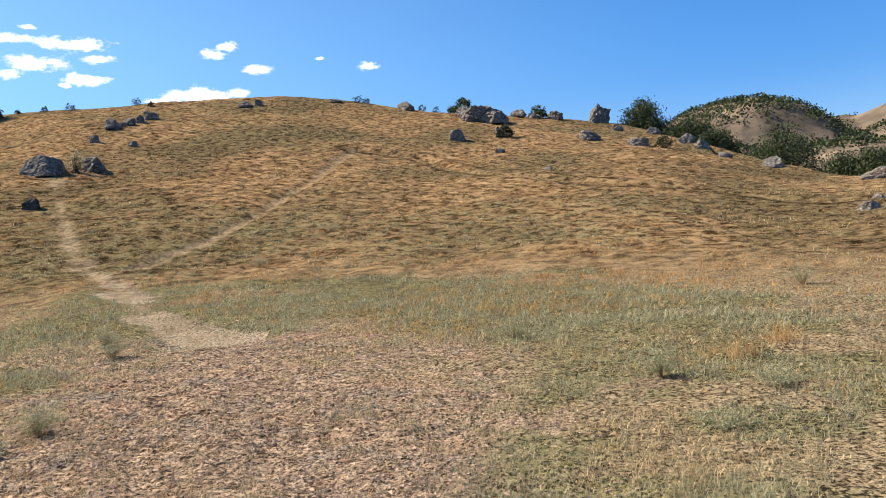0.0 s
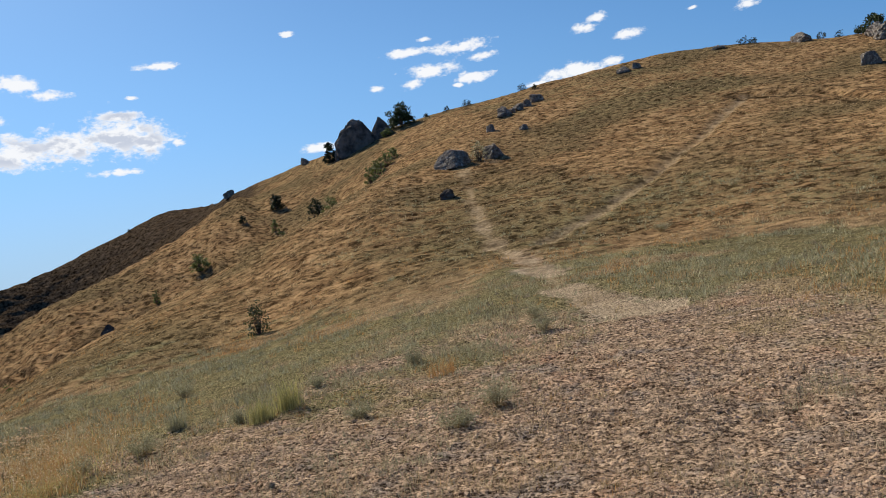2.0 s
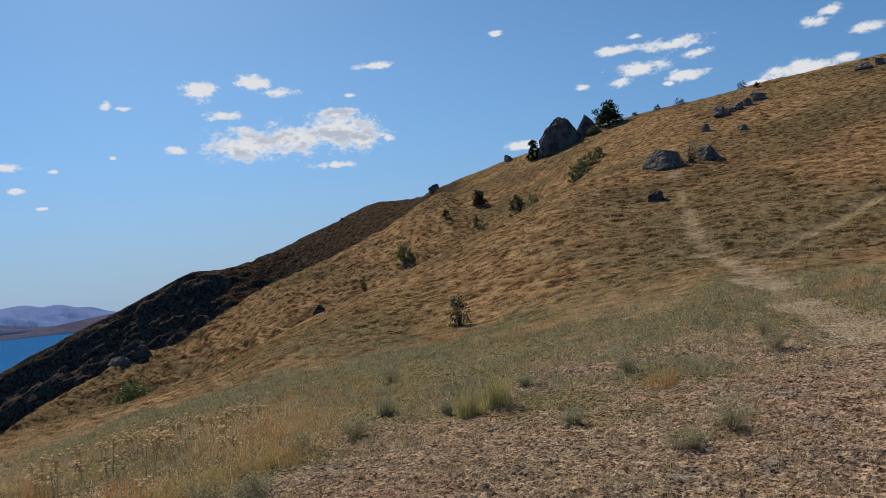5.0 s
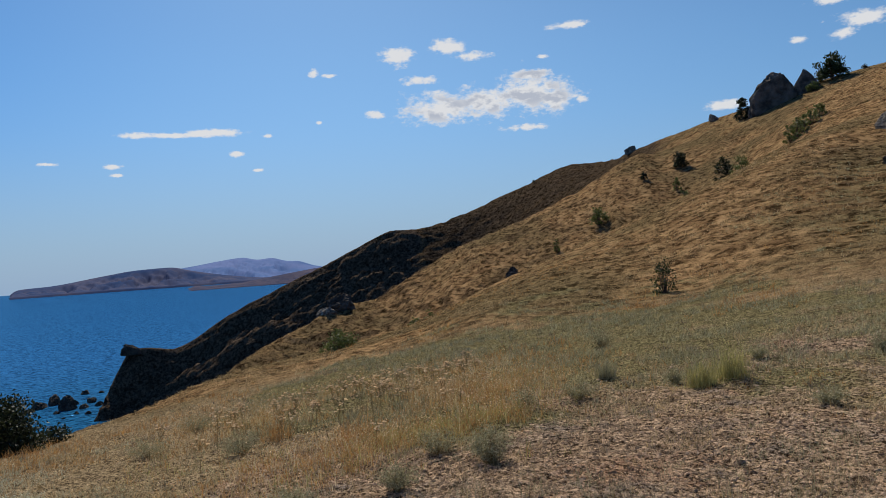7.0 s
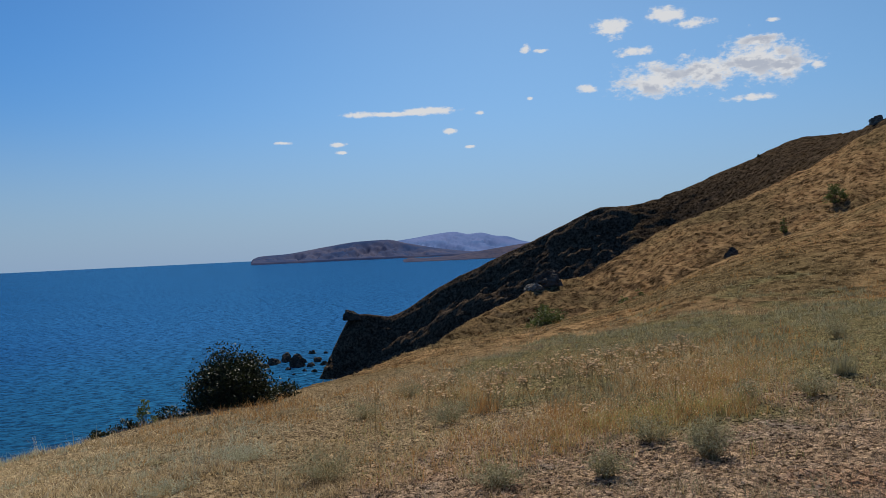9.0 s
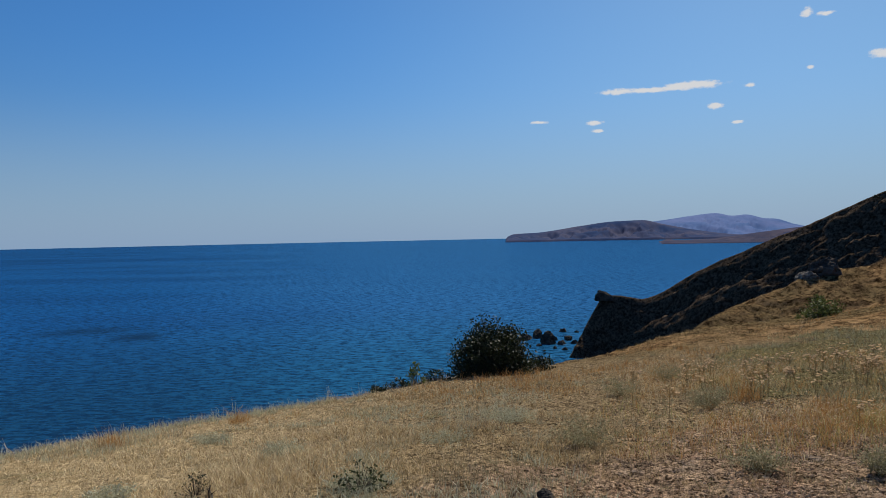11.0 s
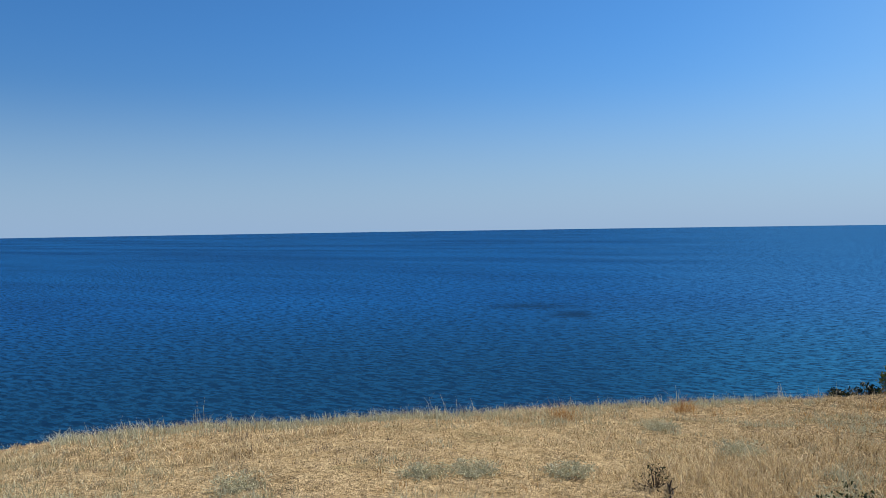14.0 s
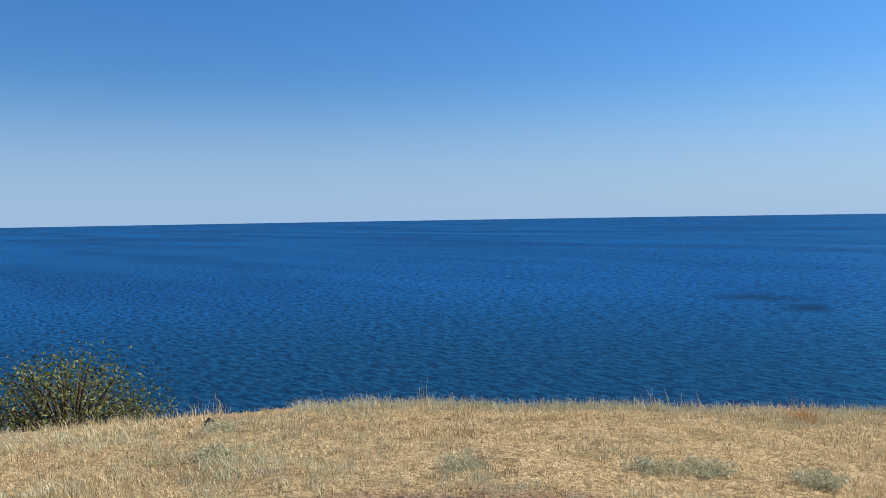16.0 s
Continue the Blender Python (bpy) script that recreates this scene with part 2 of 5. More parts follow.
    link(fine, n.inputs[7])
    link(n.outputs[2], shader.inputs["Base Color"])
    relief = maths(tree, "ADD", maths(tree, "ADD", maths(tree, "MULTIPLY", small, 0.7), maths(tree, "MULTIPLY", coarse, 0.9)), maths(tree, "MULTIPLY", maths(tree, "MULTIPLY", tufts, attribute(tree, "far")), 2.8))
    bumped(tree, shader, relief, 1.0, 0.075)


def two_tone(dark, light, scale, bump=0.0, distance=0.02, detail=5.0):
    def build(tree, where, shader):
        n = noise_of(tree, where, scale, detail, 0.62)
        colour = mixed(tree, ramp(tree, n, 0.33, 0.67), dark, light)
        tree.links.new(colour, shader.inputs["Base Color"])
        if bump:
            bumped(tree, shader, noise_of(tree, where, scale * 3, 5.0, 0.65), bump, distance)
    return build


def leafy(dark, light):
    """Leaf by leaf varied colour, with some light through the blade."""
    def build(tree, where, shader):
        geo = tree.nodes.new("ShaderNodeNewGeometry")
        colour = mixed(tree, geo.outputs["Random Per Island"], dark, light)
        tree.links.new(colour, shader.inputs["Base Color"])
        thin = tree.nodes.new("ShaderNodeBsdfTranslucent")
        tree.links.new(colour, thin.inputs[0])
        mix = tree.nodes.new("ShaderNodeMixShader")
        mix.inputs[0].default_value = 0.25
        tree.links.new(shader.outputs[0], mix.inputs[1])
        tree.links.new(thin.outputs[0], mix.inputs[2])
        tree.links.new(mix.outputs[0], tree.nodes["Material Output"].inputs["Surface"])
    return build


def rock_nodes(tree, where, shader):
    a, b = noise_of(tree, where, 1.1, 6.0, 0.65), noise_of(tree, where, 5.0, 8.0, 0.75)
    stone = mixed(tree, ramp(tree, b, 0.3, 0.68), (0.0959, 0.0789, 0.064), (0.287, 0.246, 0.2))
    lichen = mixed(tree, ramp(tree, noise_of(tree, where, 2.6, 6.0, 0.75), 0.55, 0.64), stone, (0.447, 0.406, 0.335))
    colour = mixed(tree, ramp(tree, a, 0.54, 0.74), lichen, (0.139, 0.0779, 0.0492))
    tree.links.new(colour, shader.inputs["Base Color"])
    bumped(tree, shader, maths(tree, "ADD", a, b), 1.0, 0.2)


def sea_nodes(tree, where, shader):
    """Deep water: its own blue with ripple shading painted in, and a thin mirror of the sky on the ripples."""
    link = tree.links.new
    shader.inputs["Roughness"].default_value = 0.9
    shader.inputs["Specular IOR Level"].default_value = 0.0
    wide = tree.nodes.new("ShaderNodeMapping")
    wide.inputs["Scale"].default_value = (0.010, 0.0022, 1.0)
    wide.inputs["Rotation"].default_value = (0, 0, radians(-30))
    link(where, wide.inputs[0])
    gusts = noise_of(tree, wide.outputs[0], 1.0, 5.0, 0.6)
    deep = mixed(tree, ramp(tree, gusts, 0.36, 0.64), (0.00304, 0.035, 0.125), (0.00456, 0.057, 0.184))
    # sky sheen on the sun's side, put into the water's colour
    deep = mixed(tree, maths(tree, "MULTIPLY", attribute(tree, "sunward_teal"), 0.9), deep, (0.017, 0.090, 0.228))
    shore = mixed(tree, attribute(tree, "sunward_teal"), (0.00304, 0.0258, 0.0547), (0.00684, 0.0646, 0.125))
    # near water: dark body colour, with its weaker sky reflection darkened in
    colour = mixed(tree, attribute(tree, "near_water"), deep, shore)
    colour = mixed(tree, attribute(tree, "weed"), colour, (0.00228, 0.0129, 0.038))
    turned = tree.nodes.new("ShaderNodeMapping")
    turned.inputs["Rotation"].default_value = (0, 0, radians(48))
    turned.inputs["Scale"].default_value = (0.85, 0.32, 1.0)
    link(where, turned.inputs[0])
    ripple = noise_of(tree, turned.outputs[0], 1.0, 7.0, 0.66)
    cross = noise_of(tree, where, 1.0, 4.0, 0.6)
    # light crests and dark hollows of the ripples are painted into the colour
    ripple_shade = tree.nodes.new("ShaderNodeMix")
    ripple_shade.data_type, ripple_shade.blend_type = "RGBA", "MULTIPLY"
    ripple_shade.inputs[0].default_value = 1.0
    link(colour, ripple_shade.inputs[6])
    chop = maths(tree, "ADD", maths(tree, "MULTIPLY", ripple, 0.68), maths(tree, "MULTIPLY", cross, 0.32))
    link(mixed(tree, ramp(tree, chop, 0.40, 0.60), (0.22, 0.28, 0.34), (1.6, 1.55, 1.5)), ripple_shade.inputs[7])
    link(ripple_shade.outputs[2], shader.inputs["Base Color"])
    bump = tree.nodes.new("ShaderNodeBump")
    bump.inputs["Strength"].default_value, bump.inputs["Distance"].default_value = 1.0, 0.30
    link(chop, bump.inputs["Height"])
    mirror = tree.nodes.new("ShaderNodeBsdfGlossy")
    mirror.inputs["Roughness"].default_value = 0.06
    mirror.inputs["Color"].default_value = (0.34, 0.72, 1.0, 1.0)
    link(bump.outputs[0], mirror.inputs["Normal"])
    link(bump.outputs[0], shader.inputs["Normal"])
    rim = tree.nodes.new("ShaderNodeFresnel")
    rim.inputs["IOR"].default_value = 1.33
    link(bump.outputs[0], rim.inputs["Normal"])
    mix = tree.nodes.new("ShaderNodeMixShader")
    link(maths(tree, "MULTIPLY", rim.outputs[0], 0.13), mix.inputs[0])
    link(shader.outputs[0], mix.inputs[1])
    link(mirror.outputs[0], mix.inputs[2])
    link(mix.outputs[0], tree.nodes["Material Output"].inputs["Surface"])


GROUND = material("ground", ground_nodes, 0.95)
ROCK = material("rock", rock_nodes, 0.9)
CRAG_ROCK = material("crag_rock", two_tone((0.052, 0.0442, 0.039), (0.169, 0.14, 0.117), 0.9, 0.9, 0.15), 0.9)
DARK_ROCK = material("dark_rock", two_tone((0.0384, 0.0347, 0.0312), (0.109, 0.093, 0.0792), 0.8, 0.9, 0.3), 0.9)
BARK = material("bark", two_tone((0.048, 0.036, 0.028), (0.128, 0.1, 0.08), 9.0, 0.6, 0.02), 0.9)
OAK_LEAF = material("oak_leaf", leafy((0.0176, 0.0256, 0.0096), (0.068, 0.084, 0.0288)), 0.6, 0.2)
DARK_LEAF = material("dark_leaf", leafy((0.0096, 0.0128, 0.0064), (0.036, 0.044, 0.0176)), 0.6, 0.2)
GREEN_LEAF = material("green_leaf", leafy((0.056, 0.0723, 0.0187), (0.168, 0.187, 0.0553)), 0.6, 0.2)
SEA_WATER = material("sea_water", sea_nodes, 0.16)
# the coast across the bay: blue distance haze is mixed into the base colours
HAZED_MOUNTAIN = material("hazed_mountain", two_tone((0.085, 0.140, 0.285), (0.135, 0.180, 0.34), 0.004, 0.0), 0.95)
HAZED_CAPE = material("hazed_cape", two_tone((0.032, 0.054, 0.122), (0.085, 0.086, 0.132), 0.006, 0.0, detail=8.0), 0.95)
HAZED_POINT = material("hazed_point", two_tone((0.042, 0.050, 0.090), (0.088, 0.078, 0.105), 0.01, 0.0, detail=8.0), 0.95)
FAR_HILL = material("far_hill", two_tone((0.0938, 0.0725, 0.0525), (0.206, 0.152, 0.103), 0.03, 0.5, 2.0), 0.95)

# ---- the lie of the land ----
# lines over the land, each (bearing, distance, angle above the eye's level), from the terrace where one stands outwards
FOOT = [(-60, 18, -5.0), (-30, 17, -4.6), (-15, 20, -3.4), (0, 23, -2.2), (20, 22, -1.9), (31, 21, -3.0), (43, 24, -4.3), (55, 21, -6.0), (66, 19, -7.6),
        (78, 16, -9.6), (85, 13, -11.0), (99, 9.5, -13.6), (112, 8.0, -14.8), (130, 7.0, -15.4), (150, 7.0, -15.6), (170, 7.5, -14.8), (200, 10, -12.0), (250, 14, -7.5), (300, 18, -5.0)]
BROW = [(-60, 40, 0.4), (-30, 42, 0.9), (-15, 47, 3.6), (0, 50, 5.0), (15, 52, 5.9), (25, 55, 6.3), (30, 57, 6.5), (38, 55, 3.97), (47, 48, 0.34), (55, 43, -2.6),
        (60, 41, -4.75), (66, 40, -6.25), (74, 37, -7.3), (78, 32, -8.2), (85, 25, -9.5), (92, 20, -10.75), (99, 17, -11.9), (110, 13.5, -12.85), (122, 12, -13.65),
        (134, 11.2, -13.75), (145, 11.0, -13.3), (160, 11.5, -13.35), (175, 12.5, -12.8), (210, 18, -9.5), (250, 30, -4.0), (300, 40, 0.4)]
GULLY = [(-60, 52, 0.9), (-30, 50, 1.7), (-15, 62, 5.4), (0, 66, 7.2), (15, 66, 8.2), (25, 66, 8.0), (30, 66, 7.3), (38, 68, 3.3), (47, 58, -1.4), (55, 53, -6.0),
         (60, 52, -9.0), (66, 52, -12.0), (74, 50, -16.0), (85, 38, -20.0), (99, 27, -24.0), (115, 21, -27.0), (140, 19, -27.0), (170, 20, -25.0), (210, 30, -18.0), (250, 45, -4.5), (300, 52, 0.9)]
FOLD = [(-60, 60, 1.2), (-30, 56, 2.2), (-15, 80, 7.0), (0, 82, 9.3), (15, 82, 10.3), (25, 82, 9.7), (30, 85, 8.9), (38, 92, 6.8), (43.4, 96, 6.1), (47.6, 92, 4.1), (52.7, 88, 2.0),
        (57, 84, 0.6), (60.5, 80, -1.25), (62.7, 77, -2.5), (64.8, 76, -2.7), (67.7, 73, -3.8), (70.8, 70, -5.1), (73.7, 66, -6.8), (78, 66, -13.0), (85, 58, -24.0), (99, 42, -30.0), (115, 36, -35.0),
        (140, 34, -35.0), (170, 36, -33.0), (210, 50, -24.0), (250, 70, -4.0), (300, 60, 1.2)]
SCREE = [(-60, 64, 1.3), (-30, 59, 2.5), (-15, 88, 7.4), (0, 88, 9.9), (15, 88, 10.9), (25, 90, 10.2), (30, 93, 9.6), (38, 102, 7.7), (43.4, 112, 6.0), (47.6, 128, 3.7), (52.7, 140, 1.3),
         (57, 146, -0.2), (60.5, 145, -1.9), (64.8, 147, -3.8), (70.8, 149, -6.4), (75, 152, -8.6), (80, 157, -10.2), (82.3, 153, -10.8), (85, 100, -17.0), (99, 70, -27.0), (115, 60, -30.0), (140, 58, -30.0),
         (170, 60, -28.0), (210, 75, -20.0), (250, 90, -4.0), (300, 64, 1.3)]
HILL_CREST = [(-60, 68, 1.4), (-30.3, 62, 2.5), (-24.8, 68, 4), (-21.3, 76, 5.35), (-17.6, 84, 6.6), (-13.7, 92, 7.9), (-7.6, 94, 9), (-2.2, 94, 9.6), (2, 94, 10.4), (6, 95, 11.1), (12, 95, 11.55), (17, 96, 11.45), (22.7, 98, 10.9), (29.4, 100, 10.3), (36, 106, 8.8)]
HEADLAND_CREST = [(40.6, 116, 7.6), (43.2, 126, 6.9), (45.5, 160, 6.35), (47.1, 164, 6.35), (51.4, 162, 4.9), (55.3, 160, 3.5), (59.6, 158, 2.45), (61, 158, 2.5), (63.3, 160, 1.6), (66.5, 162, 0.15), (69.8, 164, -1.3), (73.2, 166, -2.8), (77.6, 168, -4.9), (79.2, 168, -4.6), (80.2, 168, -4.9), (80.7, 167, -5.7), (81.4, 165, -6.9), (82, 162, -8), (82.8, 158, -9.6)]
SHORE_CREST = [(85, 120, -17), (99, 90, -24), (115, 80, -25), (140, 78, -25), (170, 80, -23), (210, 95, -18), (250, 110, -3.5), (300, 68, 1.4)]
CREST = HILL_CREST + HEADLAND_CREST + SHORE_CREST
BACK = [(-60, 100, 0.5), (-30, 90, 0.5), (-15, 130, 3.0), (0, 140, 5.0), (15, 145, 6.0), (30, 150, 4.5), (43, 190, 2.5), (55, 200, -2.0), (62, 190, -7.0), (73, 190, -11.0), (80, 184, -11.0), (85, 160, -15.0),
        (115, 120, -20.0), (170, 120, -20.0), (210, 140, -14.0), (250, 160, -3.0), (300, 100, 0.5)]
LINES = (FOOT, BROW, GULLY, FOLD, SCREE, CREST, BACK)

BEARINGS = np.concatenate([np.arange(-60, -36, 2.0), np.arange(-36, 100, 0.38), np.arange(100, 180, 0.5), np.arange(180, 300, 3.0)])
RINGS = np.concatenate([[0.4, 0.9, 1.4, 1.9], np.geomspace(2.4, 125, 610), np.linspace(125.6, 172, 120), np.geomspace(173, 212, 30), np.geomspace(230, 4800, 22)])


def lay_of_land():
    rr, zz = [], []
    for line in LINES:
        b, r, e = np.array(line).T
        r = np.exp(pchip(b, np.log(r), BEARINGS))
        zz.append(EYE + r * np.tan(np.radians(pchip(b, e, BEARINGS))))
        rr.append(r)
    rr, zz = np.array(rr), np.array(zz)
    heights = np.empty((len(BEARINGS), len(RINGS)))
    inland = step(np.cos(np.radians(BEARINGS + 25)), -0.1, 0.6)  # far land behind the hill, sea bed on the other side
    for i in range(len(BEARINGS)):
        knots = np.concatenate([[0.0, 3.5], rr[:, i], [320.0, 1000.0, 5000.0]])
        far = inland[i] * 6 + (1 - inland[i]) * -30
        values = np.concatenate([[0.0, 0.0], zz[:, i], [far, far * 1.1, far * 1.2]])
        top = 2 + 5  # a narrow level top keeps the crest whole
        knots = np.insert(knots, top + 1, knots[top] + 1.15)
        values = np.insert(values, top + 1, EYE + (values[top] - EYE) * knots[top + 1] / knots[top])
        if knots[-4] > 300:
            knots[-3] = knots[-4] + 60
        sharp = float(step(BEARINGS[i], 54, 60) * step(BEARINGS[i], 90, 84))  # the headland has a knife-edged crest
        heights[i] = pchip(knots, values, RINGS) * (1 - sharp) + np.interp(RINGS, knots, values) * sharp
    return heights, rr


HEIGHTS, LINE_R = lay_of_land()
_b, _r = np.meshgrid(np.radians(BEARINGS), RINGS, indexing="ij")
GX, GY = ORIGIN[0] - np.sin(_b) * _r, ORIGIN[1] + np.cos(_b) * _r


def along(points, x, y):
    """Distance from each (x, y) to a line of (bearing, distance) points, and how far along it."""
    px = np.array([ORIGIN[0] - math.sin(radians(b)) * r for b, r in points])
    py = np.array([ORIGIN[1] + math.cos(radians(b)) * r for b, r in points])
    best = np.full(np.shape(x), 1e9)
    for k in range(len(px) - 1):
        dx, dy = px[k + 1] - px[k], py[k + 1] - py[k]
        s = np.clip(((x - px[k]) * dx + (y - py[k]) * dy) / (dx * dx + dy * dy), 0, 1)
        best = np.minimum(best, np.hypot(x - px[k] - s * dx, y - py[k] - s * dy))
    return best


FOOTPATH = [(25.6, 54), (25.1, 42), (23.7, 31), (21.5, 25), (19.8, 21.5), (18.8, 17.5), (16.0, 14.5), (13.5, 13.0)]
HILL_PATH = [(20.5, 29), (18.8, 31), (15.7, 34), (11.6, 41), (9.0, 48), (7.3, 57), (5.1, 66)]
TRACK = [(5.1, 66), (0.5, 63), (-5.3, 52), (-13.4, 46), (-21.1, 45), (-26.3, 43), (-32, 42)]


def land_cover(x, y):
    """Shares of each kind of cover at (x, y)."""
    b = np.degrees(np.arctan2(-(x - ORIGIN[0]), y - ORIGIN[1]))
    b = np.where(b < -60, b + 360, b)
    r = np.hypot(x - ORIGIN[0], y - ORIGIN[1])
    wob = fbm(x * 0.12, y * 0.12, 4) * 0.8
    wander = fbm(x * 0.5 + 9, y * 0.5, 3)
    # a green belt of wormwood round the foot of the hill
    mid = pchip([-60, -30, -15, 0, 15, 24, 35, 45, 55, 65, 80, 300], [15, 15, 15.5, 17, 18.5, 18, 17.8, 17.5, 16.5, 16, 13, 12], b)
    half = pchip([-60, -30, 0, 12, 24, 40, 55, 65, 80, 300], [3.5, 3.5, 6.0, 5.0, 7.5, 8.2, 8.0, 6.0, 0.5, 0.5], b)
    sage = step(1.3 - np.abs(r - mid) / half + 1.1 * wob + 1.1 * wander, 0.0, 1.0) * step(b, 95, 70)
    sage = np.maximum(sage, 0.42 * step(fbm(x * 0.06 + 40, y * 0.06, 4), 0.02, 0.22) * step(r, 22, 30) * step(b, 60, 30))
    sage = np.maximum(sage, 0.6 * step(0.6 * wander + fbm(x * 1.5 + 6, y * 1.5, 3), 0.0, 0.28) * step(b, 75, 100) * step(r, 16, 11))
    sage = np.maximum(sage, 0.8 * step(fbm(x * 0.45 + 80, y * 0.45, 3), -0.06, 0.16) * step(b, -8, -16) * step(r, 16, 12))
    # bare trodden ground on the terrace
    bare_r = pchip([-60, -25, -14, 0, 12, 22, 35, 50, 62, 80, 100, 300], [5, 6.5, 10.0, 13.5, 16.0, 15.5, 13.5, 10.5, 8.5, 6.5, 5, 5], b)
    soil = step(1.2 - r / bare_r + 0.8 * wob + 0.25 * wander, 0.0, 0.45)
    width = 0.24 + 0.22 * step(r, 50, 22)
    path = along(FOOTPATH, x, y)
    dust = step(width * (1 + 1.3 * wander) - path, -0.35, 0.35) * (0.55 + 0.35 * step(r, 40, 22))
    dust = np.maximum(dust, step(0.7 - along([(16.8, 15.2), (13.0, 13.2)], x, y) + 2.2 * wander, 0.0, 1.0))
    dust = np.maximum(dust, step(1.0 - along([(20.6, 22.5), (19.6, 20.5)], x, y) + 0.9 * wander, 0.0, 0.7))
    dust = np.maximum(dust, 0.45 * step(0.22 * (1 + wander) - along(HILL_PATH, x, y), -0.25, 0.3))
    trodden = np.maximum(step(1.1 - along(FOOTPATH, x, y) + 1.6 * wander, 0.0, 1.0) * step(r, 33, 24), 0.0)
    soil = np.maximum(soil, trodden)
    fold = np.interp(b, BEARINGS, LINE_R[3])
    gully = np.interp(b, BEARINGS, LINE_R[2])
    scree = step(r - fold - 3 + 6 * wob, 0, 7) * step(b, 38, 44) * step(b, 90, 84)
    scree = np.maximum(scree, 0.3 * step(r - gully + 2, 0, 6) * step(b, 38, 46) * step(b, 90, 84))
    shale = step(r - np.interp(b, BEARINGS, LINE_R[4]) + 5 + 5 * wob, 0, 8) * step(b + 1.2 * wob, 58.2, 60.2) * step(b, 95, 90)
    trail = step(0.28 + 0.14 * step(r, 48, 34) - along(HILL_PATH, x, y) + 0.35 * wander, -0.12, 0.14) * 0.7
    trail = np.maximum(trail, step(0.30 - path + 0.55 * wander, -0.15, 0.2) * (0.75 - 0.4 * step(r, 30, 20)))
    mark = along(TRACK, x, y)
    scarp = step(0.2 - np.minimum(mark, np.abs(mark - 1.5)) + 0.3 * wander, -0.05, 0.15) * 0.9 * step(r, 30, 40)
    below = step(r - np.interp(b, BEARINGS, LINE_R[1]) - 1.5, 0, 3) * step(b, 76, 84)
    shale = np.maximum(shale, below * 0.5)
    pale = step(b, 82, 120) * step(b, 240, 200)
    return dict(pale=pale, sage=sage * (1 - shale) * (1 - 0.35 * pale), soil=soil * (1 - sage * 0.9), dust=dust * (0.72 + 0.5 * wander), trail=trail, scarp=scarp, scree=scree * (1 - shale), shale=shale)


COVER = land_cover(GX, GY)


def relief():
    """Tussocks, terracettes and clods on top of the lie of the land."""
    fade = step(RINGS, 2.0, 6.0)[None, :]
    hill = step(GX * 0 + _r, 14, 30)
    lumps = fbm(GX * 1.6, GY * 1.6, 4, 0.6) * 0.05 * fade + fbm(GX * 8.5, GY * 8.5, 3, 0.9) * 0.016 * (1 - 0.6 * COVER["pale"]) * (0.35 + 0.65 * COVER["soil"]) * fade * step(_r, 40, 15)
    tussock = np.maximum(fbm(GX * 1.1 + 3, GY * 1.1, 4, 0.66), -0.15) * 0.08 * hill
    swell = fbm(GX * 0.07, GY * 0.07, 3) * 0.5 * hill * step(_r, 250, 120)
    # sheep terraces run along the slope
    flank = step(_b * 57.2958, 38, 46) * step(_r - LINE_R[2][:, None], -3, 4)
    level = HEIGHTS * (2.1 - 0.8 * flank) + fbm(GX * 0.13 + 50, GY * 0.13, 4, 0.6) * 3.0
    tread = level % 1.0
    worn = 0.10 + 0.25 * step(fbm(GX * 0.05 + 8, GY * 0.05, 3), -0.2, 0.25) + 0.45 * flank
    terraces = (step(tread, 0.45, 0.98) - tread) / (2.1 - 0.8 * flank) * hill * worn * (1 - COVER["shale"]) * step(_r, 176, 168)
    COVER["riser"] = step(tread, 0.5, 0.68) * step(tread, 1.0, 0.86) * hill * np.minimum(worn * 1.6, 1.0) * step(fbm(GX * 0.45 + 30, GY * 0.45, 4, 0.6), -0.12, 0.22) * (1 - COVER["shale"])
    crag = (np.abs(fbm(GX * 0.17, GY * 0.17, 5, 0.6)) * 1.7 - 0.3) * np.maximum(COVER["shale"], 0.55 * COVER["scree"]) * step(_r, 40, 90) * (0.25 + 0.6 * step(LINE_R[5][:, None] - _r, 2.0, 7.0))
    deg = _b * 57.2958
    rise = np.degrees(np.arctan2(HEIGHTS - EYE, _r))
    # spurs of shale that run down with the ridge, and runnels across them
    course = rise + 0.5 * deg + 0.7 * fbm(deg * 0.22, _r * 0.015, 3)
    spur = 1 - 2.4 * np.abs(fbm(course * 1.0, deg * 0.07 + 3, 5, 0.62))
    gutter = 1 - 2.4 * np.abs(fbm(deg * 2.0 + 0.7 * rise, rise * 0.25 + 7, 4, 0.6))
    COVER["seam"] = np.clip(0.6 * spur + 0.4 * gutter, 0, 1) * COVER["shale"]
    behind = step(LINE_R[5][:, None] - _r, 0.2, 1.6)
    face = COVER["shale"] * step(_r, 60, 100) * behind
    runnel = ((spur - 0.62) * 0.75 + (gutter - 0.6) * 0.45 + fbm(GX * 0.9, GY * 0.9, 3, 0.7) * 0.6) * face
    sides = step(_b * 57.2958, 34, 42) * step(_b * 57.2958, 74, 68) * step(_r - LINE_R[2][:, None], -4, 6) * (1 - COVER["shale"])
    crag = crag + (np.abs(fbm(_b * 57.2958 * 0.42 + 5, _r * 0.02, 4, 0.55)) * 1.0 - 0.15) * sides * step(LINE_R[5][:, None] - _r, 4, 20)
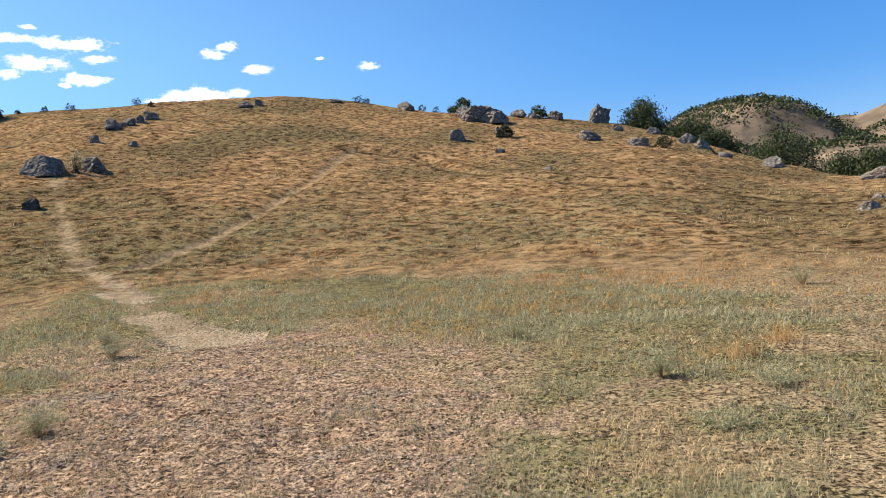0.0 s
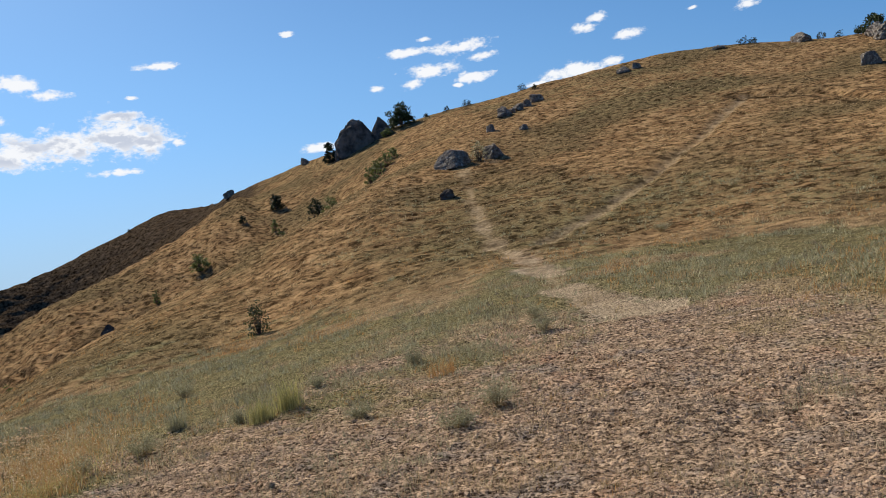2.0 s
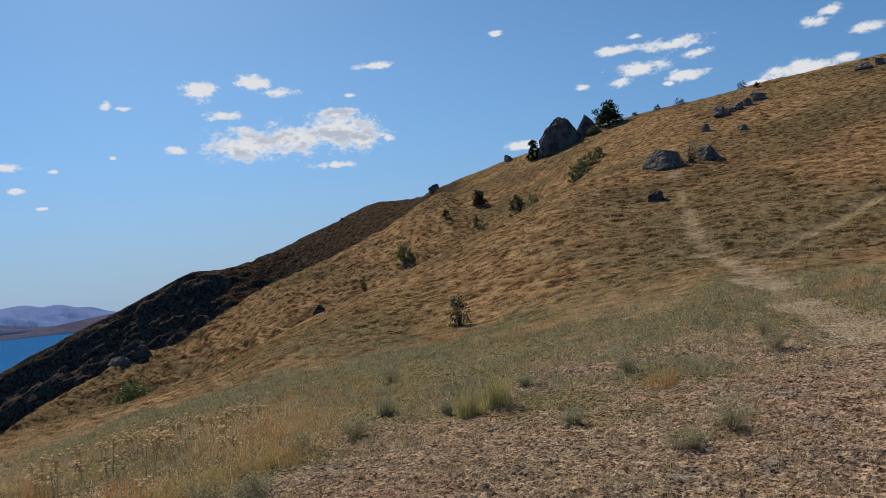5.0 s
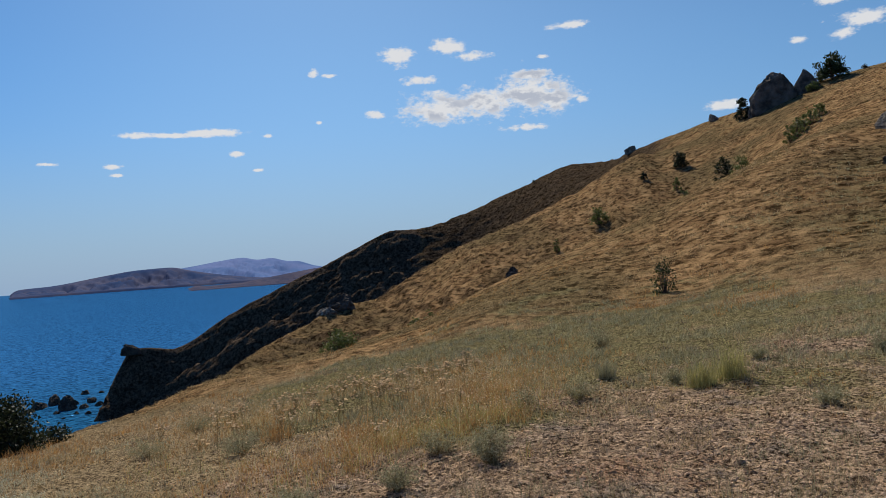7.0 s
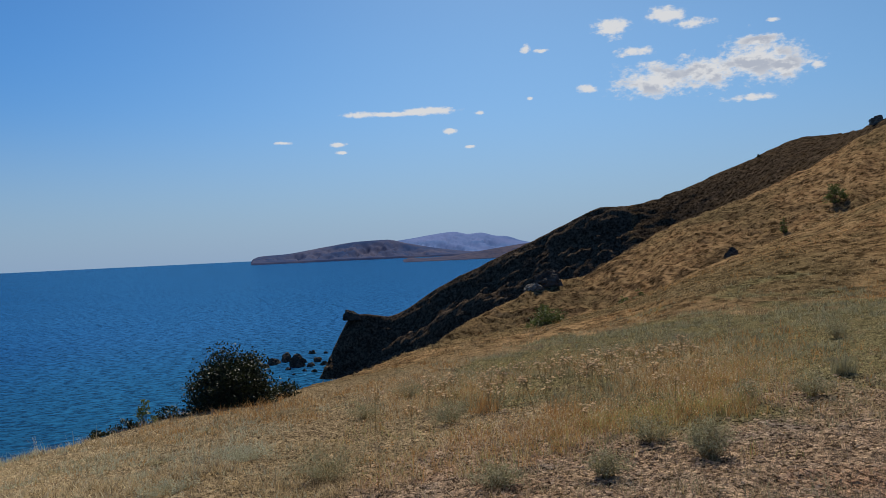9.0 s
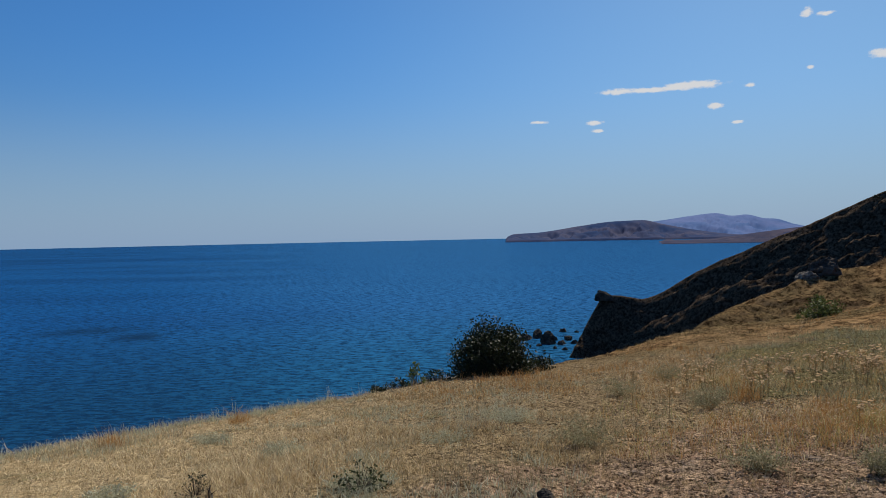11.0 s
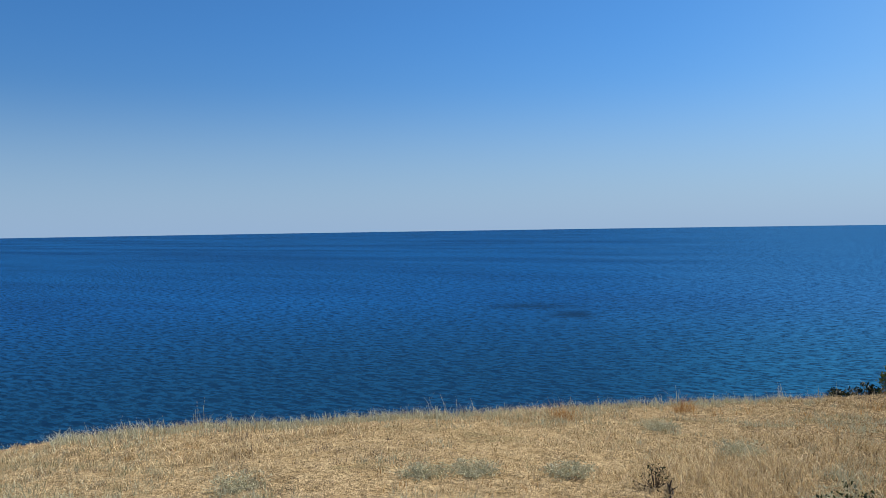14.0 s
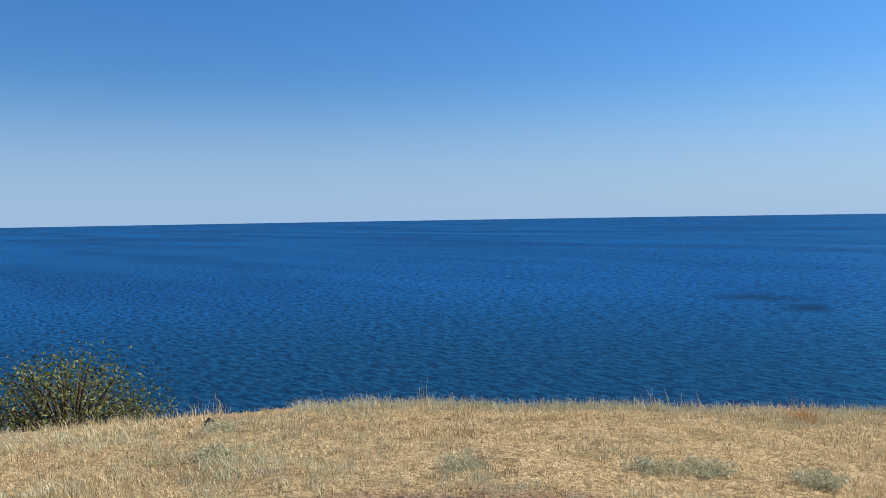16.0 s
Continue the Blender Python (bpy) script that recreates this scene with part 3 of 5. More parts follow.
    clod = step(fbm(GX * 11 + 2, GY * 11, 3, 0.6), -0.16, 0.10) * (0.6 + fbm(GX * 2 + 5, GY * 2, 2)) * 0.016 * np.clip(COVER["soil"] + 0.2, 0, 1) * (1 - 0.8 * COVER["dust"]) * (1 - 0.7 * COVER["pale"]) * step(_r, 26, 12) * fade
    rut = clod - 0.34 * step(0.45 - along(TRACK, GX, GY), -0.4, 0.4) - 0.20 * step(0.4 - along(HILL_PATH, GX, GY), -0.3, 0.3) - 0.08 * COVER["dust"]
    return (lumps + tussock * (1 - COVER["shale"]) + swell + terraces + crag + runnel + rut) * step(4800 - _r, 0, 400)


HEIGHTS = HEIGHTS + relief()


def height_at(x, y):
    b = math.degrees(math.atan2(-(x - ORIGIN[0]), y - ORIGIN[1]))
    b = b + 360 if b < -60 else b
    r = math.hypot(x - ORIGIN[0], y - ORIGIN[1])
    i = min(max(int(np.searchsorted(BEARINGS, b)) - 1, 0), len(BEARINGS) - 2)
    j = min(max(int(np.searchsorted(RINGS, r)) - 1, 0), len(RINGS) - 2)
    u = (b - BEARINGS[i]) / (BEARINGS[i + 1] - BEARINGS[i])
    v = (r - RINGS[j]) / (RINGS[j + 1] - RINGS[j])
    h = HEIGHTS
    return float((h[i, j] * (1 - u) + h[i + 1, j] * u) * (1 - v) + (h[i, j + 1] * (1 - u) + h[i + 1, j + 1] * u) * v)


def spot(bearing, distance, sink=0.0):
    x, y = ORIGIN[0] - math.sin(radians(bearing)) * distance, ORIGIN[1] + math.cos(radians(bearing)) * distance
    return Vector((x, y, height_at(x, y) - sink))


def build_ground():
    nb, nr = HEIGHTS.shape
    verts = np.stack([GX, GY, HEIGHTS], -1).reshape(-1, 3)
    verts = np.vstack([verts, [[ORIGIN[0], ORIGIN[1], 0.0]]])
    i, j = np.meshgrid(np.arange(nb), np.arange(nr - 1), indexing="ij")
    k = (i + 1) % nb
    quads = np.stack([i * nr + j, i * nr + j + 1, k * nr + j + 1, k * nr + j], -1).reshape(-1, 4)
    tris = np.concatenate([quads[:, [0, 2, 1]], quads[:, [0, 3, 2]]])
    c = np.arange(nb)
    fan = np.stack([np.full(nb, nb * nr), c * nr, ((c + 1) % nb) * nr], -1)[:, [0, 2, 1]]
    COVER["far"] = step(_r, 14, 30)
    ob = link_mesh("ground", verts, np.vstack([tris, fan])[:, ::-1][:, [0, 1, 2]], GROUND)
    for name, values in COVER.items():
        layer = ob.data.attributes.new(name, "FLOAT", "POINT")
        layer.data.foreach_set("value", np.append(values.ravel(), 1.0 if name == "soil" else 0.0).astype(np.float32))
    tagged(ob, "dry hillside of tan grass, bare trodden soil and dark shale", "hillside", kind="structure")


build_ground()


def build_sea():
    rings = np.concatenate([[1.0, 20, 40], np.geomspace(60, 150, 20)[:-1], np.linspace(150, 300, 60), np.geomspace(305, 4900, 50)])
    turns = np.radians(np.concatenate([np.arange(0, 70, 2.5), np.arange(70, 190, 1.0), np.arange(190, 360, 2.5)]))
    t, r = np.meshgrid(turns, rings, indexing="ij")
    x, y = ORIGIN[0] - np.sin(t) * r, ORIGIN[1] + np.cos(t) * r
    n, m = x.shape
    i, j = np.meshgrid(np.arange(n), np.arange(m - 1), indexing="ij")
    k = (i + 1) % n
    quads = np.stack([i * m + j, k * m + j, k * m + j + 1, i * m + j + 1], -1).reshape(-1, 4)
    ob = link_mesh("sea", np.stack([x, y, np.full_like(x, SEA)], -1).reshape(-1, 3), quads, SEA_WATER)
    deg = np.degrees(t)
    near_water = step(r, 290, 100) * 0.9
    # bearings towards the sun, where the colour is painted lighter
    sunward_teal = step(deg + 6 * fbm(x * 0.02, y * 0.02, 3), 118, 94)
    bed = 0.4 * fbm(deg * 0.35, r * 0.035, 4, 0.6)
    weed = np.maximum(0.95 * step(1.15 - np.hypot((deg - 113.6) / 2.6, (r - 222) / 14) + bed, 0.1, 0.9), 0.7 * step(1.1 - np.hypot((deg - 117.0) / 5.5, (r - 243) / 16) + bed, 0.1, 1.0))
    for name, values in (("near_water", near_water), ("weed", weed), ("sunward_teal", sunward_teal)):
        ob.data.attributes.new(name, "FLOAT", "POINT").data.foreach_set("value", values.ravel().astype(np.float32))
    tagged(ob, "deep blue rippled sea reaching the horizon", "sea", kind="structure")


build_sea()


def build_far_coast(name, label, crest, shore, deep, mat, seed, cliff=6.0, rough=0.5):
    """A ridge across the bay: its skyline (bearing, angle above the eye's level), the distance of its shore and its depth."""
    cb, ce = np.array(sorted(crest)).T
    b, d = np.meshgrid(np.arange(cb[0], cb[-1] + 0.05, 0.1), np.linspace(0, 1, 56), indexing="ij")
    r = shore + deep * d
    top = EYE + (shore + deep * 0.72) * np.tan(np.radians(pchip(cb, ce, b)))
    fold = 0.24 - np.abs(fbm(b * 0.55 + seed, d * 2.4 + seed, 6, 0.58)) * 1.3
    front = pchip([0, 0.02, 0.12, 0.45, 0.72, 1.0], [-0.1, 0.0, 0.06, 0.5, 1.0, 0.6], d)
    front = front + np.minimum(cliff / (np.maximum(top, SEA + 1) - SEA + 3), 0.8) * step(d, 0.0, 0.02) * (1 - front)
    z = SEA - 3 + (np.maximum(top, SEA + 1) - SEA + 3) * np.clip(front + rough * fold * step(d, 0.0, 0.2) * step(np.abs(d - 0.72), 0.0, 0.3), -0.2, 1.0)
    x, y = ORIGIN[0] - np.sin(np.radians(b)) * r, ORIGIN[1] + np.cos(np.radians(b)) * r
    n, m = b.shape
    i, j = np.meshgrid(np.arange(n - 1), np.arange(m - 1), indexing="ij")
    quads = np.stack([i * m + j, i * m + j + 1, (i + 1) * m + j + 1, (i + 1) * m + j], -1).reshape(-1, 4)[:, ::-1]
    tagged(link_mesh(name, np.stack([x, y, z], -1).reshape(-1, 3), quads, mat), label, "mountain", kind="structure")


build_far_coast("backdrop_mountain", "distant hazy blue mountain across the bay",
                [(81, 0.1), (77.6, 0.59), (75.2, 0.87), (73.9, 1.05), (72.2, 1.21), (71.0, 1.0), (70.2, 1.06), (68.9, 0.76), (68.3, 0.72), (67.0, 0.3), (64.7, -0.1), (60, -0.3), (54, -0.4)], 3300, 1500, HAZED_MOUNTAIN, 2.0)
build_far_coast("backdrop_cape", "bare brown cape tinted blue by haze, ending in a low sea cliff across the bay",
                [(87.15, -0.43), (86.95, -0.17), (86.5, 0.01), (84.7, 0.10), (81.6, 0.52), (79.2, 0.80), (77.2, 0.85), (75.6, 0.5), (73.6, 0.09), (71.1, -0.28), (68.6, -0.5), (64, -0.8), (60, -0.9), (54, -1.0)], 2500, 800, HAZED_CAPE, 5.0, 9.0, 0.8)
build_far_coast("backdrop_point", "low dark brown headland in the bay, tinted mauve by haze",
                [(76.0, -0.80), (75.5, -0.60), (74.8, -0.68), (72.8, -0.62), (71.1, -0.42), (69.0, -0.15), (66.8, 0.11), (64.7, 0.29), (60, 0.3), (54, 0.2)], 1600, 500, HAZED_POINT, 9.0, 5.0, 0.8)


def far_hill_height(x, y):
    z = np.full(np.shape(x), -5.0)
    for b, r, top, wide in ((-21.3, 560, 91, 112), (-24.5, 620, 86, 120), (-31.5, 640, 84, 130), (-27.5, 640, 81, 110), (-22.6, 590, 87, 80), (-27, 430, 46, 80), (-36, 520, 70, 120), (-22, 440, 40, 60)):
        cx, cy = -math.sin(radians(b)) * r, math.cos(radians(b)) * r
        z = np.maximum(z, top * np.exp(-((np.hypot(x - cx, y - cy) / wide) ** 2)) - 2)
    return z + (fbm(x * 0.016, y * 0.016, 5, 0.5) * 11 + 3 - 12 * np.abs(fbm(x * 0.011 + 4, y * 0.011, 3))) * step(z, 0, 30)


def build_far_hill():
    b, r = np.meshgrid(np.radians(np.arange(-48, -8, 0.2)), np.linspace(270, 1000, 110), indexing="ij")
    x, y = -np.sin(b) * r, np.cos(b) * r
    z = far_hill_height(x, y)
    n, m = b.shape
    i, j = np.meshgrid(np.arange(n - 1), np.arange(m - 1), indexing="ij")
    quads = np.stack([i * m + j, i * m + j + 1, (i + 1) * m + j + 1, (i + 1) * m + j], -1).reshape(-1, 4)[:, ::-1]
    tagged(link_mesh("backdrop_hill", np.stack([x, y, z], -1).reshape(-1, 3), quads, FAR_HILL), "far brown hills dotted with dark scrub", "hill", kind="structure")


build_far_hill()

# ---- makers of things ----
def tube(points, radii, sides=5):
    """A tapered limb through points."""
    verts, faces = [], []
    pts = [Vector(p) for p in points]
    for k, p in enumerate(pts):
        way = (pts[min(k + 1, len(pts) - 1)] - pts[max(k - 1, 0)]).normalized()
        u = way.orthogonal().normalized()
        v = way.cross(u)
        for s in range(sides):
            a = 2 * math.pi * s / sides
            verts.append(p + (u * math.cos(a) + v * math.sin(a)) * radii[k])
    for k in range(len(pts) - 1):
        for s in range(sides):
            t = (s + 1) % sides
            a, b, c, d = k * sides + s, k * sides + t, (k + 1) * sides + t, (k + 1) * sides + s
            faces += [(a, b, c), (a, c, d)]
    return verts, faces


def joined(pieces):
    verts, faces, n = [], [], 0
    for v, f in pieces:
        verts.append(np.asarray(v, float).reshape(-1, 3))
        faces.append(np.asarray(f, int).reshape(-1, 3) + n)
        n += len(verts[-1])
    return np.vstack(verts), np.vstack(faces)


def leaves(centres, size, gen, narrow=0.5):
    """A small diamond leaf at each centre, turned at random."""
    n = len(centres)
    u = gen.normal(size=(n, 3))
    u /= np.linalg.norm(u, axis=1)[:, None]
    v = np.cross(u, gen.normal(size=(n, 3)))
    v /= np.linalg.norm(v, axis=1)[:, None] + 1e-9
    s = size * gen.uniform(0.6, 1.3, (n, 1))
    verts = np.stack([centres - u * s, centres + v * s * narrow, centres + u * s, centres - v * s * narrow], 1).reshape(-1, 3)
    k = np.arange(n)[:, None] * 4
    return verts, np.vstack([k + [0, 1, 2], k + [0, 2, 3]])


def shrub(name, label, category, place, wide, tall, leaf_mat, count, size, seed, limbs=9, trunk=0.0, group="", lean=0.0, open_=0.5):
    """A bush or tree: tapered limbs that spread from the base or from a trunk's head, and leaves in uneven clumps at their ends.
    open_: 0 is a closed crown filled to the ground, 1 a thin one with gaps."""
    gen = np.random.default_rng(seed)
    base = new(name)
    base.location = place
    pieces, centres = [], []
    head = Vector((lean * wide * 0.2, 0, trunk * tall))
    if trunk:
        pieces.append(tube([(0, 0, -0.15 * tall), (0.02 * wide, 0, trunk * tall * 0.5), head], [0.045 * wide, 0.035 * wide, 0.03 * wide], 7))
    clumps = int(limbs * (6 - 3 * open_))
    share = max(count // clumps, 3)
    bulge = gen.uniform(0, 100, 3)
    low = trunk * 0.6
    for k in range(clumps):
        a, up = gen.uniform(0, 2 * math.pi), gen.uniform(0, 1) ** (0.8 if open_ < 0.3 else 1.0)
        out = math.sqrt(max(1 - up * up, 0.0))
        way = Vector((math.cos(a) * out, math.sin(a) * out, up))
        reach = (1 + 0.38 * noise.noise(way * 1.7 + Vector(bulge))) * gen.uniform(0.55, 1.0) ** (0.5 if k % 3 else 1.0)
        spread = gen.uniform(0.055, 0.10) * wide * (0.8 if open_ > 0.3 else 1.1)
        c = Vector((way.x * reach * (wide * 0.5 - spread) + lean * wide * 0.2, way.y * reach * (wide * 0.5 - spread),
                    tall * low + (tall * (1 - low) - spread) * max(reach * up, 0.06)))
        start = head * gen.uniform(0.7, 1.0) if trunk else Vector((way.x * 0.06 * wide, way.y * 0.06 * wide, -0.05 * tall))
        mid = start.lerp(c, 0.5) + Vector((0, 0, 0.08 * tall * gen.uniform(-0.2, 1)))
        thick = 0.016 if k < limbs else 0.008
        pieces.append(tube([start, mid, c], [thick * wide, thick * 0.6 * wide, 0.003 * wide], 4))
        around = np.clip(gen.normal(size=(share, 3)), -1.7, 1.7) * spread * np.array((1, 1, 0.75))
        stray = gen.uniform(0, 1, (share, 1)) < 0.025
        centres.append(np.array(c) + around * np.where(stray, 1.3, 1.0))
    centres = np.vstack(centres)
    centres[:, 2] = np.maximum(centres[:, 2], 0.02 * tall)
    link_mesh("trunk" if trunk else "stem", *joined(pieces), BARK, base)
    link_mesh("crown", *leaves(centres, size, gen), leaf_mat, base, smooth=False)
    return tagged(base, label, category, group)


def rock(name, label, place, wide, deep, tall, seed, mat=None, cuts=10, fine=4, turn=None, group="", rough=1.0, lean=(0, 0), peak=0.0):
    """A weathered boulder: a lump with knocked-off faces, cracks and a sunk foot. peak: 0 is a blunt top, 1 a pointed one."""
    gen = np.random.default_rng(seed)
    bm = bmesh.new()
    bmesh.ops.create_icosphere(bm, subdivisions=fine, radius=1.0)
    planes = []
    for _ in range(cuts):
        n = gen.normal(size=3)
        n[2] = abs(n[2]) * 0.8 - 0.15
        planes.append((Vector(n).normalized(), gen.uniform(0.52, 0.84)))
    shift = Vector(gen.uniform(-50, 50, 3))
    for v in bm.verts:
        p = v.co.copy()
        p *= 1 + rough * 0.30 * noise.noise(p * 1.1 + shift)
        for n, d in planes:
            over = p.dot(n) - d
            if over > 0:
                p -= n * over * 0.9
        crack = abs(noise.noise(p * 2.2 + shift))
        p *= 1 + rough * (0.16 * noise.noise(p * 3.1 + shift) + 0.09 * noise.noise(p * 7.0 + shift) + 0.05 * noise.noise(p * 15.0 + shift) - 0.14 * max(0, 0.12 - crack) / 0.12)
        z = max(p.z, -0.45)
        v.co = (p.x + lean[0] * z * 2, p.y + lean[1] * z * 2, z)
    low = [min(v.co[k] for v in bm.verts) for k in range(3)]
    high = [max(v.co[k] for v in bm.verts) for k in range(3)]
    foot = low[2] + 0.15 * (high[2] - low[2])
    for v in bm.verts:
        v.co = ((v.co.x - (low[0] + high[0]) / 2) * wide / (high[0] - low[0]), (v.co.y - (low[1] + high[1]) / 2) * deep / (high[1] - low[1]),
                (v.co.z - foot) * tall / (high[2] - foot))
    for v in bm.verts:
        narrow = 1 - peak * min(max(v.co.z / tall, 0.0), 1.0)
        v.co.x, v.co.y = v.co.x * narrow, v.co.y * narrow
    mesh = bpy.data.meshes.new(name)
    bm.to_mesh(mesh)
    bm.free()
    mesh.polygons.foreach_set("use_smooth", np.full(len(mesh.polygons), False))
    mesh.materials.append(mat or ROCK)
    ob = new(name, mesh)
    ob.location = place
    ob.rotation_euler = (0, 0, gen.uniform(0, 6.28) if turn is None else radians(turn))
    return tagged(ob, label, "rock", group)


def blades(x, y, z, tall, lean, wide, count, gen, bent=False, spread=0.5):
    """Tufts of grass: count blades from each root, fanned out."""
    n = len(x) * count
    rep = lambda v: np.repeat(np.broadcast_to(v, np.shape(x)), count)
    a = gen.uniform(0, 2 * np.pi, n)
    h = rep(tall) * gen.uniform(0.45, 1.15, n)
    out = rep(lean) * h * gen.uniform(0.2, 1.3, n)
    off = rep(tall) * spread * np.sqrt(gen.uniform(0, 1, n))
    oa = gen.uniform(0, 2 * np.pi, n)
    bx, by, bz = rep(x) + np.cos(oa) * off, rep(y) + np.sin(oa) * off, rep(z) - 0.02
    w = rep(wide) * gen.uniform(0.6, 1.3, n) * 0.5
    sx, sy = -np.sin(a + gen.normal(size=n) * 0.5) * w, np.cos(a + gen.normal(size=n) * 0.5) * w
    tx, ty, tz = bx + np.cos(a) * out, by + np.sin(a) * out, bz + h
    k = np.arange(n)[:, None]
    if not bent:
        verts = np.stack([np.stack([bx - sx, by - sy, bz], -1), np.stack([bx + sx, by + sy, bz], -1), np.stack([tx, ty, tz], -1)], 1).reshape(-1, 3)
        return verts, k * 3 + [0, 1, 2]
    mx, my, mz = bx + np.cos(a) * out * 0.3, by + np.sin(a) * out * 0.3, bz + h * 0.62
    verts = np.stack([np.stack([bx - sx, by - sy, bz], -1), np.stack([bx + sx, by + sy, bz], -1),
                      np.stack([mx + sx * 0.8, my + sy * 0.8, mz], -1), np.stack([mx - sx * 0.8, my - sy * 0.8, mz], -1), np.stack([tx, ty, tz], -1)], 1).reshape(-1, 3)
    return verts, np.vstack([k * 5 + [0, 1, 2], k * 5 + [0, 2, 3], k * 5 + [3, 2, 4]])


def heights_at(x, y):
    """height_at for arrays."""
    b = np.degrees(np.arctan2(-(x - ORIGIN[0]), y - ORIGIN[1]))
    b = np.where(b < -60, b + 360, b)
    r = np.hypot(x - ORIGIN[0], y - ORIGIN[1])
    i = np.clip(np.searchsorted(BEARINGS, b) - 1, 0, len(BEARINGS) - 2)
    j = np.clip(np.searchsorted(RINGS, r) - 1, 0, len(RINGS) - 2)
    u = (b - BEARINGS[i]) / (BEARINGS[i + 1] - BEARINGS[i])
    v = (r - RINGS[j]) / (RINGS[j + 1] - RINGS[j])
    h = HEIGHTS
    return (h[i, j] * (1 - u) + h[i + 1, j] * u) * (1 - v) + (h[i, j + 1] * (1 - u) + h[i + 1, j + 1] * u) * v


PALE_STRAW = material("pale_straw", leafy((0.303, 0.211, 0.101), (0.775, 0.64, 0.404)), 0.75)
STRAW = material("straw", leafy((0.153, 0.101, 0.0451), (0.672, 0.503, 0.279)), 0.75)
LITTER = material("litter", leafy((0.0636, 0.0446, 0.0318), (0.658, 0.499, 0.329)), 0.85)
PALE_SAGE = material("pale_sage", leafy((0.302, 0.292, 0.184), (0.605, 0.583, 0.421)), 0.8)
PEAR_LEAF = material("pear_leaf", leafy((0.045, 0.055, 0.016), (0.19, 0.20, 0.07)), 0.6, 0.2)
SAGE = material("sage", leafy((0.159, 0.147, 0.0764), (0.488, 0.441, 0.271)), 0.8)
TUSSOCK = material("tussock", leafy((0.116, 0.0843, 0.0435), (0.313, 0.224, 0.109)), 0.8)
RUSSET = material("russet", leafy((0.286, 0.136, 0.049), (0.598, 0.354, 0.136)), 0.8)
TUFT_GREEN = material("tuft_green", leafy((0.177, 0.17, 0.0612), (0.558, 0.483, 0.197)), 0.7)
UMBEL = material("umbel", leafy((0.446, 0.265, 0.127), (0.9, 0.7, 0.446)), 0.8)
STEM = material("stem", two_tone((0.148, 0.106, 0.053), (0.318, 0.243, 0.117), 20.0), 0.8)
GRAVEL = material("gravel", leafy((0.117, 0.0796, 0.0583), (0.594, 0.424, 0.287)), 0.9)
DRY_STALK = material("dry_stalk", leafy((0.0796, 0.0615, 0.0477), (0.36, 0.287, 0.212)), 0.9)
DEADWOOD = material("deadwood", two_tone((0.039, 0.0328, 0.0281), (0.133, 0.113, 0.0936), 15.0, 0.5, 0.01), 0.9)

# ---- rocks of the hill ----
BOULDER = "rough grey lichen-spotted boulder half sunk in dry grass"
rock("boulder", "broad grey weathered boulder beside the footpath", spot(26.4, 56.0), 2.75, 2.3, 1.3, 11, fine=5, cuts=5, turn=20, rough=0.5)
rock("boulder", "grey boulder with a leafless shrub growing against it", spot(23.3, 57.5), 1.9, 1.6, 1.05, 12, fine=4)
for b, r, w, t, s in ((22.1, 76.5, 2.0, 1.05, 13), (21.0, 78.5, 1.4, 0.7, 14), (20.3, 80.5, 1.3, 0.75, 15), (19.6, 83, 1.5, 0.85, 16), (21.5, 77.5, 0.9, 0.5, 17)):
    rock("boulder", "grey boulder in a row of outcropping stones", spot(b, r), w, w * 0.8, t, s, group="row of stones on the hill")
for b, r, w, t, s in ((23.2, 69.5, 1.1, 0.75, 18), (20.8, 67.7, 0.9, 0.45, 19), (13.2, 88.6, 2.3, 0.8, 21), (12.2, 89.5, 1.2, 0.7, 22), (1.4, 91.5, 2.8, 1.15, 23), (6.6, 93, 1.6, 0.4, 24),
                      (-2.4, 70.9, 1.7, 1.1, 25), (-5.6, 64.5, 1.2, 0.4, 26), (-12.1, 73.7, 2.1, 0.95, 27), (-14.0, 85.6, 1.3, 0.7, 28), (-15.6, 70.7, 2.0, 0.8, 29), (-16.5, 85.2, 1.9, 0.8, 31),
                      (-18.8, 78.8, 2.1, 1.05, 32), (-19.9, 75.2, 1.7, 0.9, 33), (-21.4, 69.4, 1.3, 0.6, 34), (-31.0, 42.4, 1.0, 0.5, 35), (-30.7, 38.3, 1.15, 0.4, 36), (-31.2, 56, 3.0, 0.8, 37), (-9.3, 53.4, 0.7, 0.2, 38), (-24.5, 66, 2.2, 0.9, 30)):
    rock("boulder", BOULDER, spot(b, r, 0.1 * t), w, w * 0.8, t, s, rough=0.75, group="boulders on the hillside")
rock("boulder", "small dark stone with a thin plant behind it", spot(27.0, 44.7), 0.95, 0.8, 0.55, 39, mat=DARK_ROCK)
# the outcrop on the brow, a heap of several blocks
for b, r, w, t, s in ((-4.0, 84, 4.8, 1.6, 41), (-5.3, 83, 3.2, 1.3, 42), (-2.9, 85.5, 2.4, 1.2, 43), (-6.9, 90, 2.4, 0.9, 44), (-8.2, 91, 1.6, 0.7, 45), (-9.6, 91, 2.0, 1.0, 46)):
    rock("outcrop_block", "large cracked brown-grey block of a hilltop outcrop", spot(b, r), w, w * 0.8, t, s, fine=4, cuts=6, group="outcrop on the brow")
rock("boulder", "grey boulder under a dark low bush", spot(-5.7, 74), 1.5, 1.2, 0.8, 47, fine=3)
rock("standing_rock", "tall jagged tooth of brown-grey rock on the ridge", spot(-12.7, 92, 0.2), 3.2, 2.4, 2.5, 48, fine=5, cuts=5, turn=8, lean=(0.16, 0), rough=1.3)
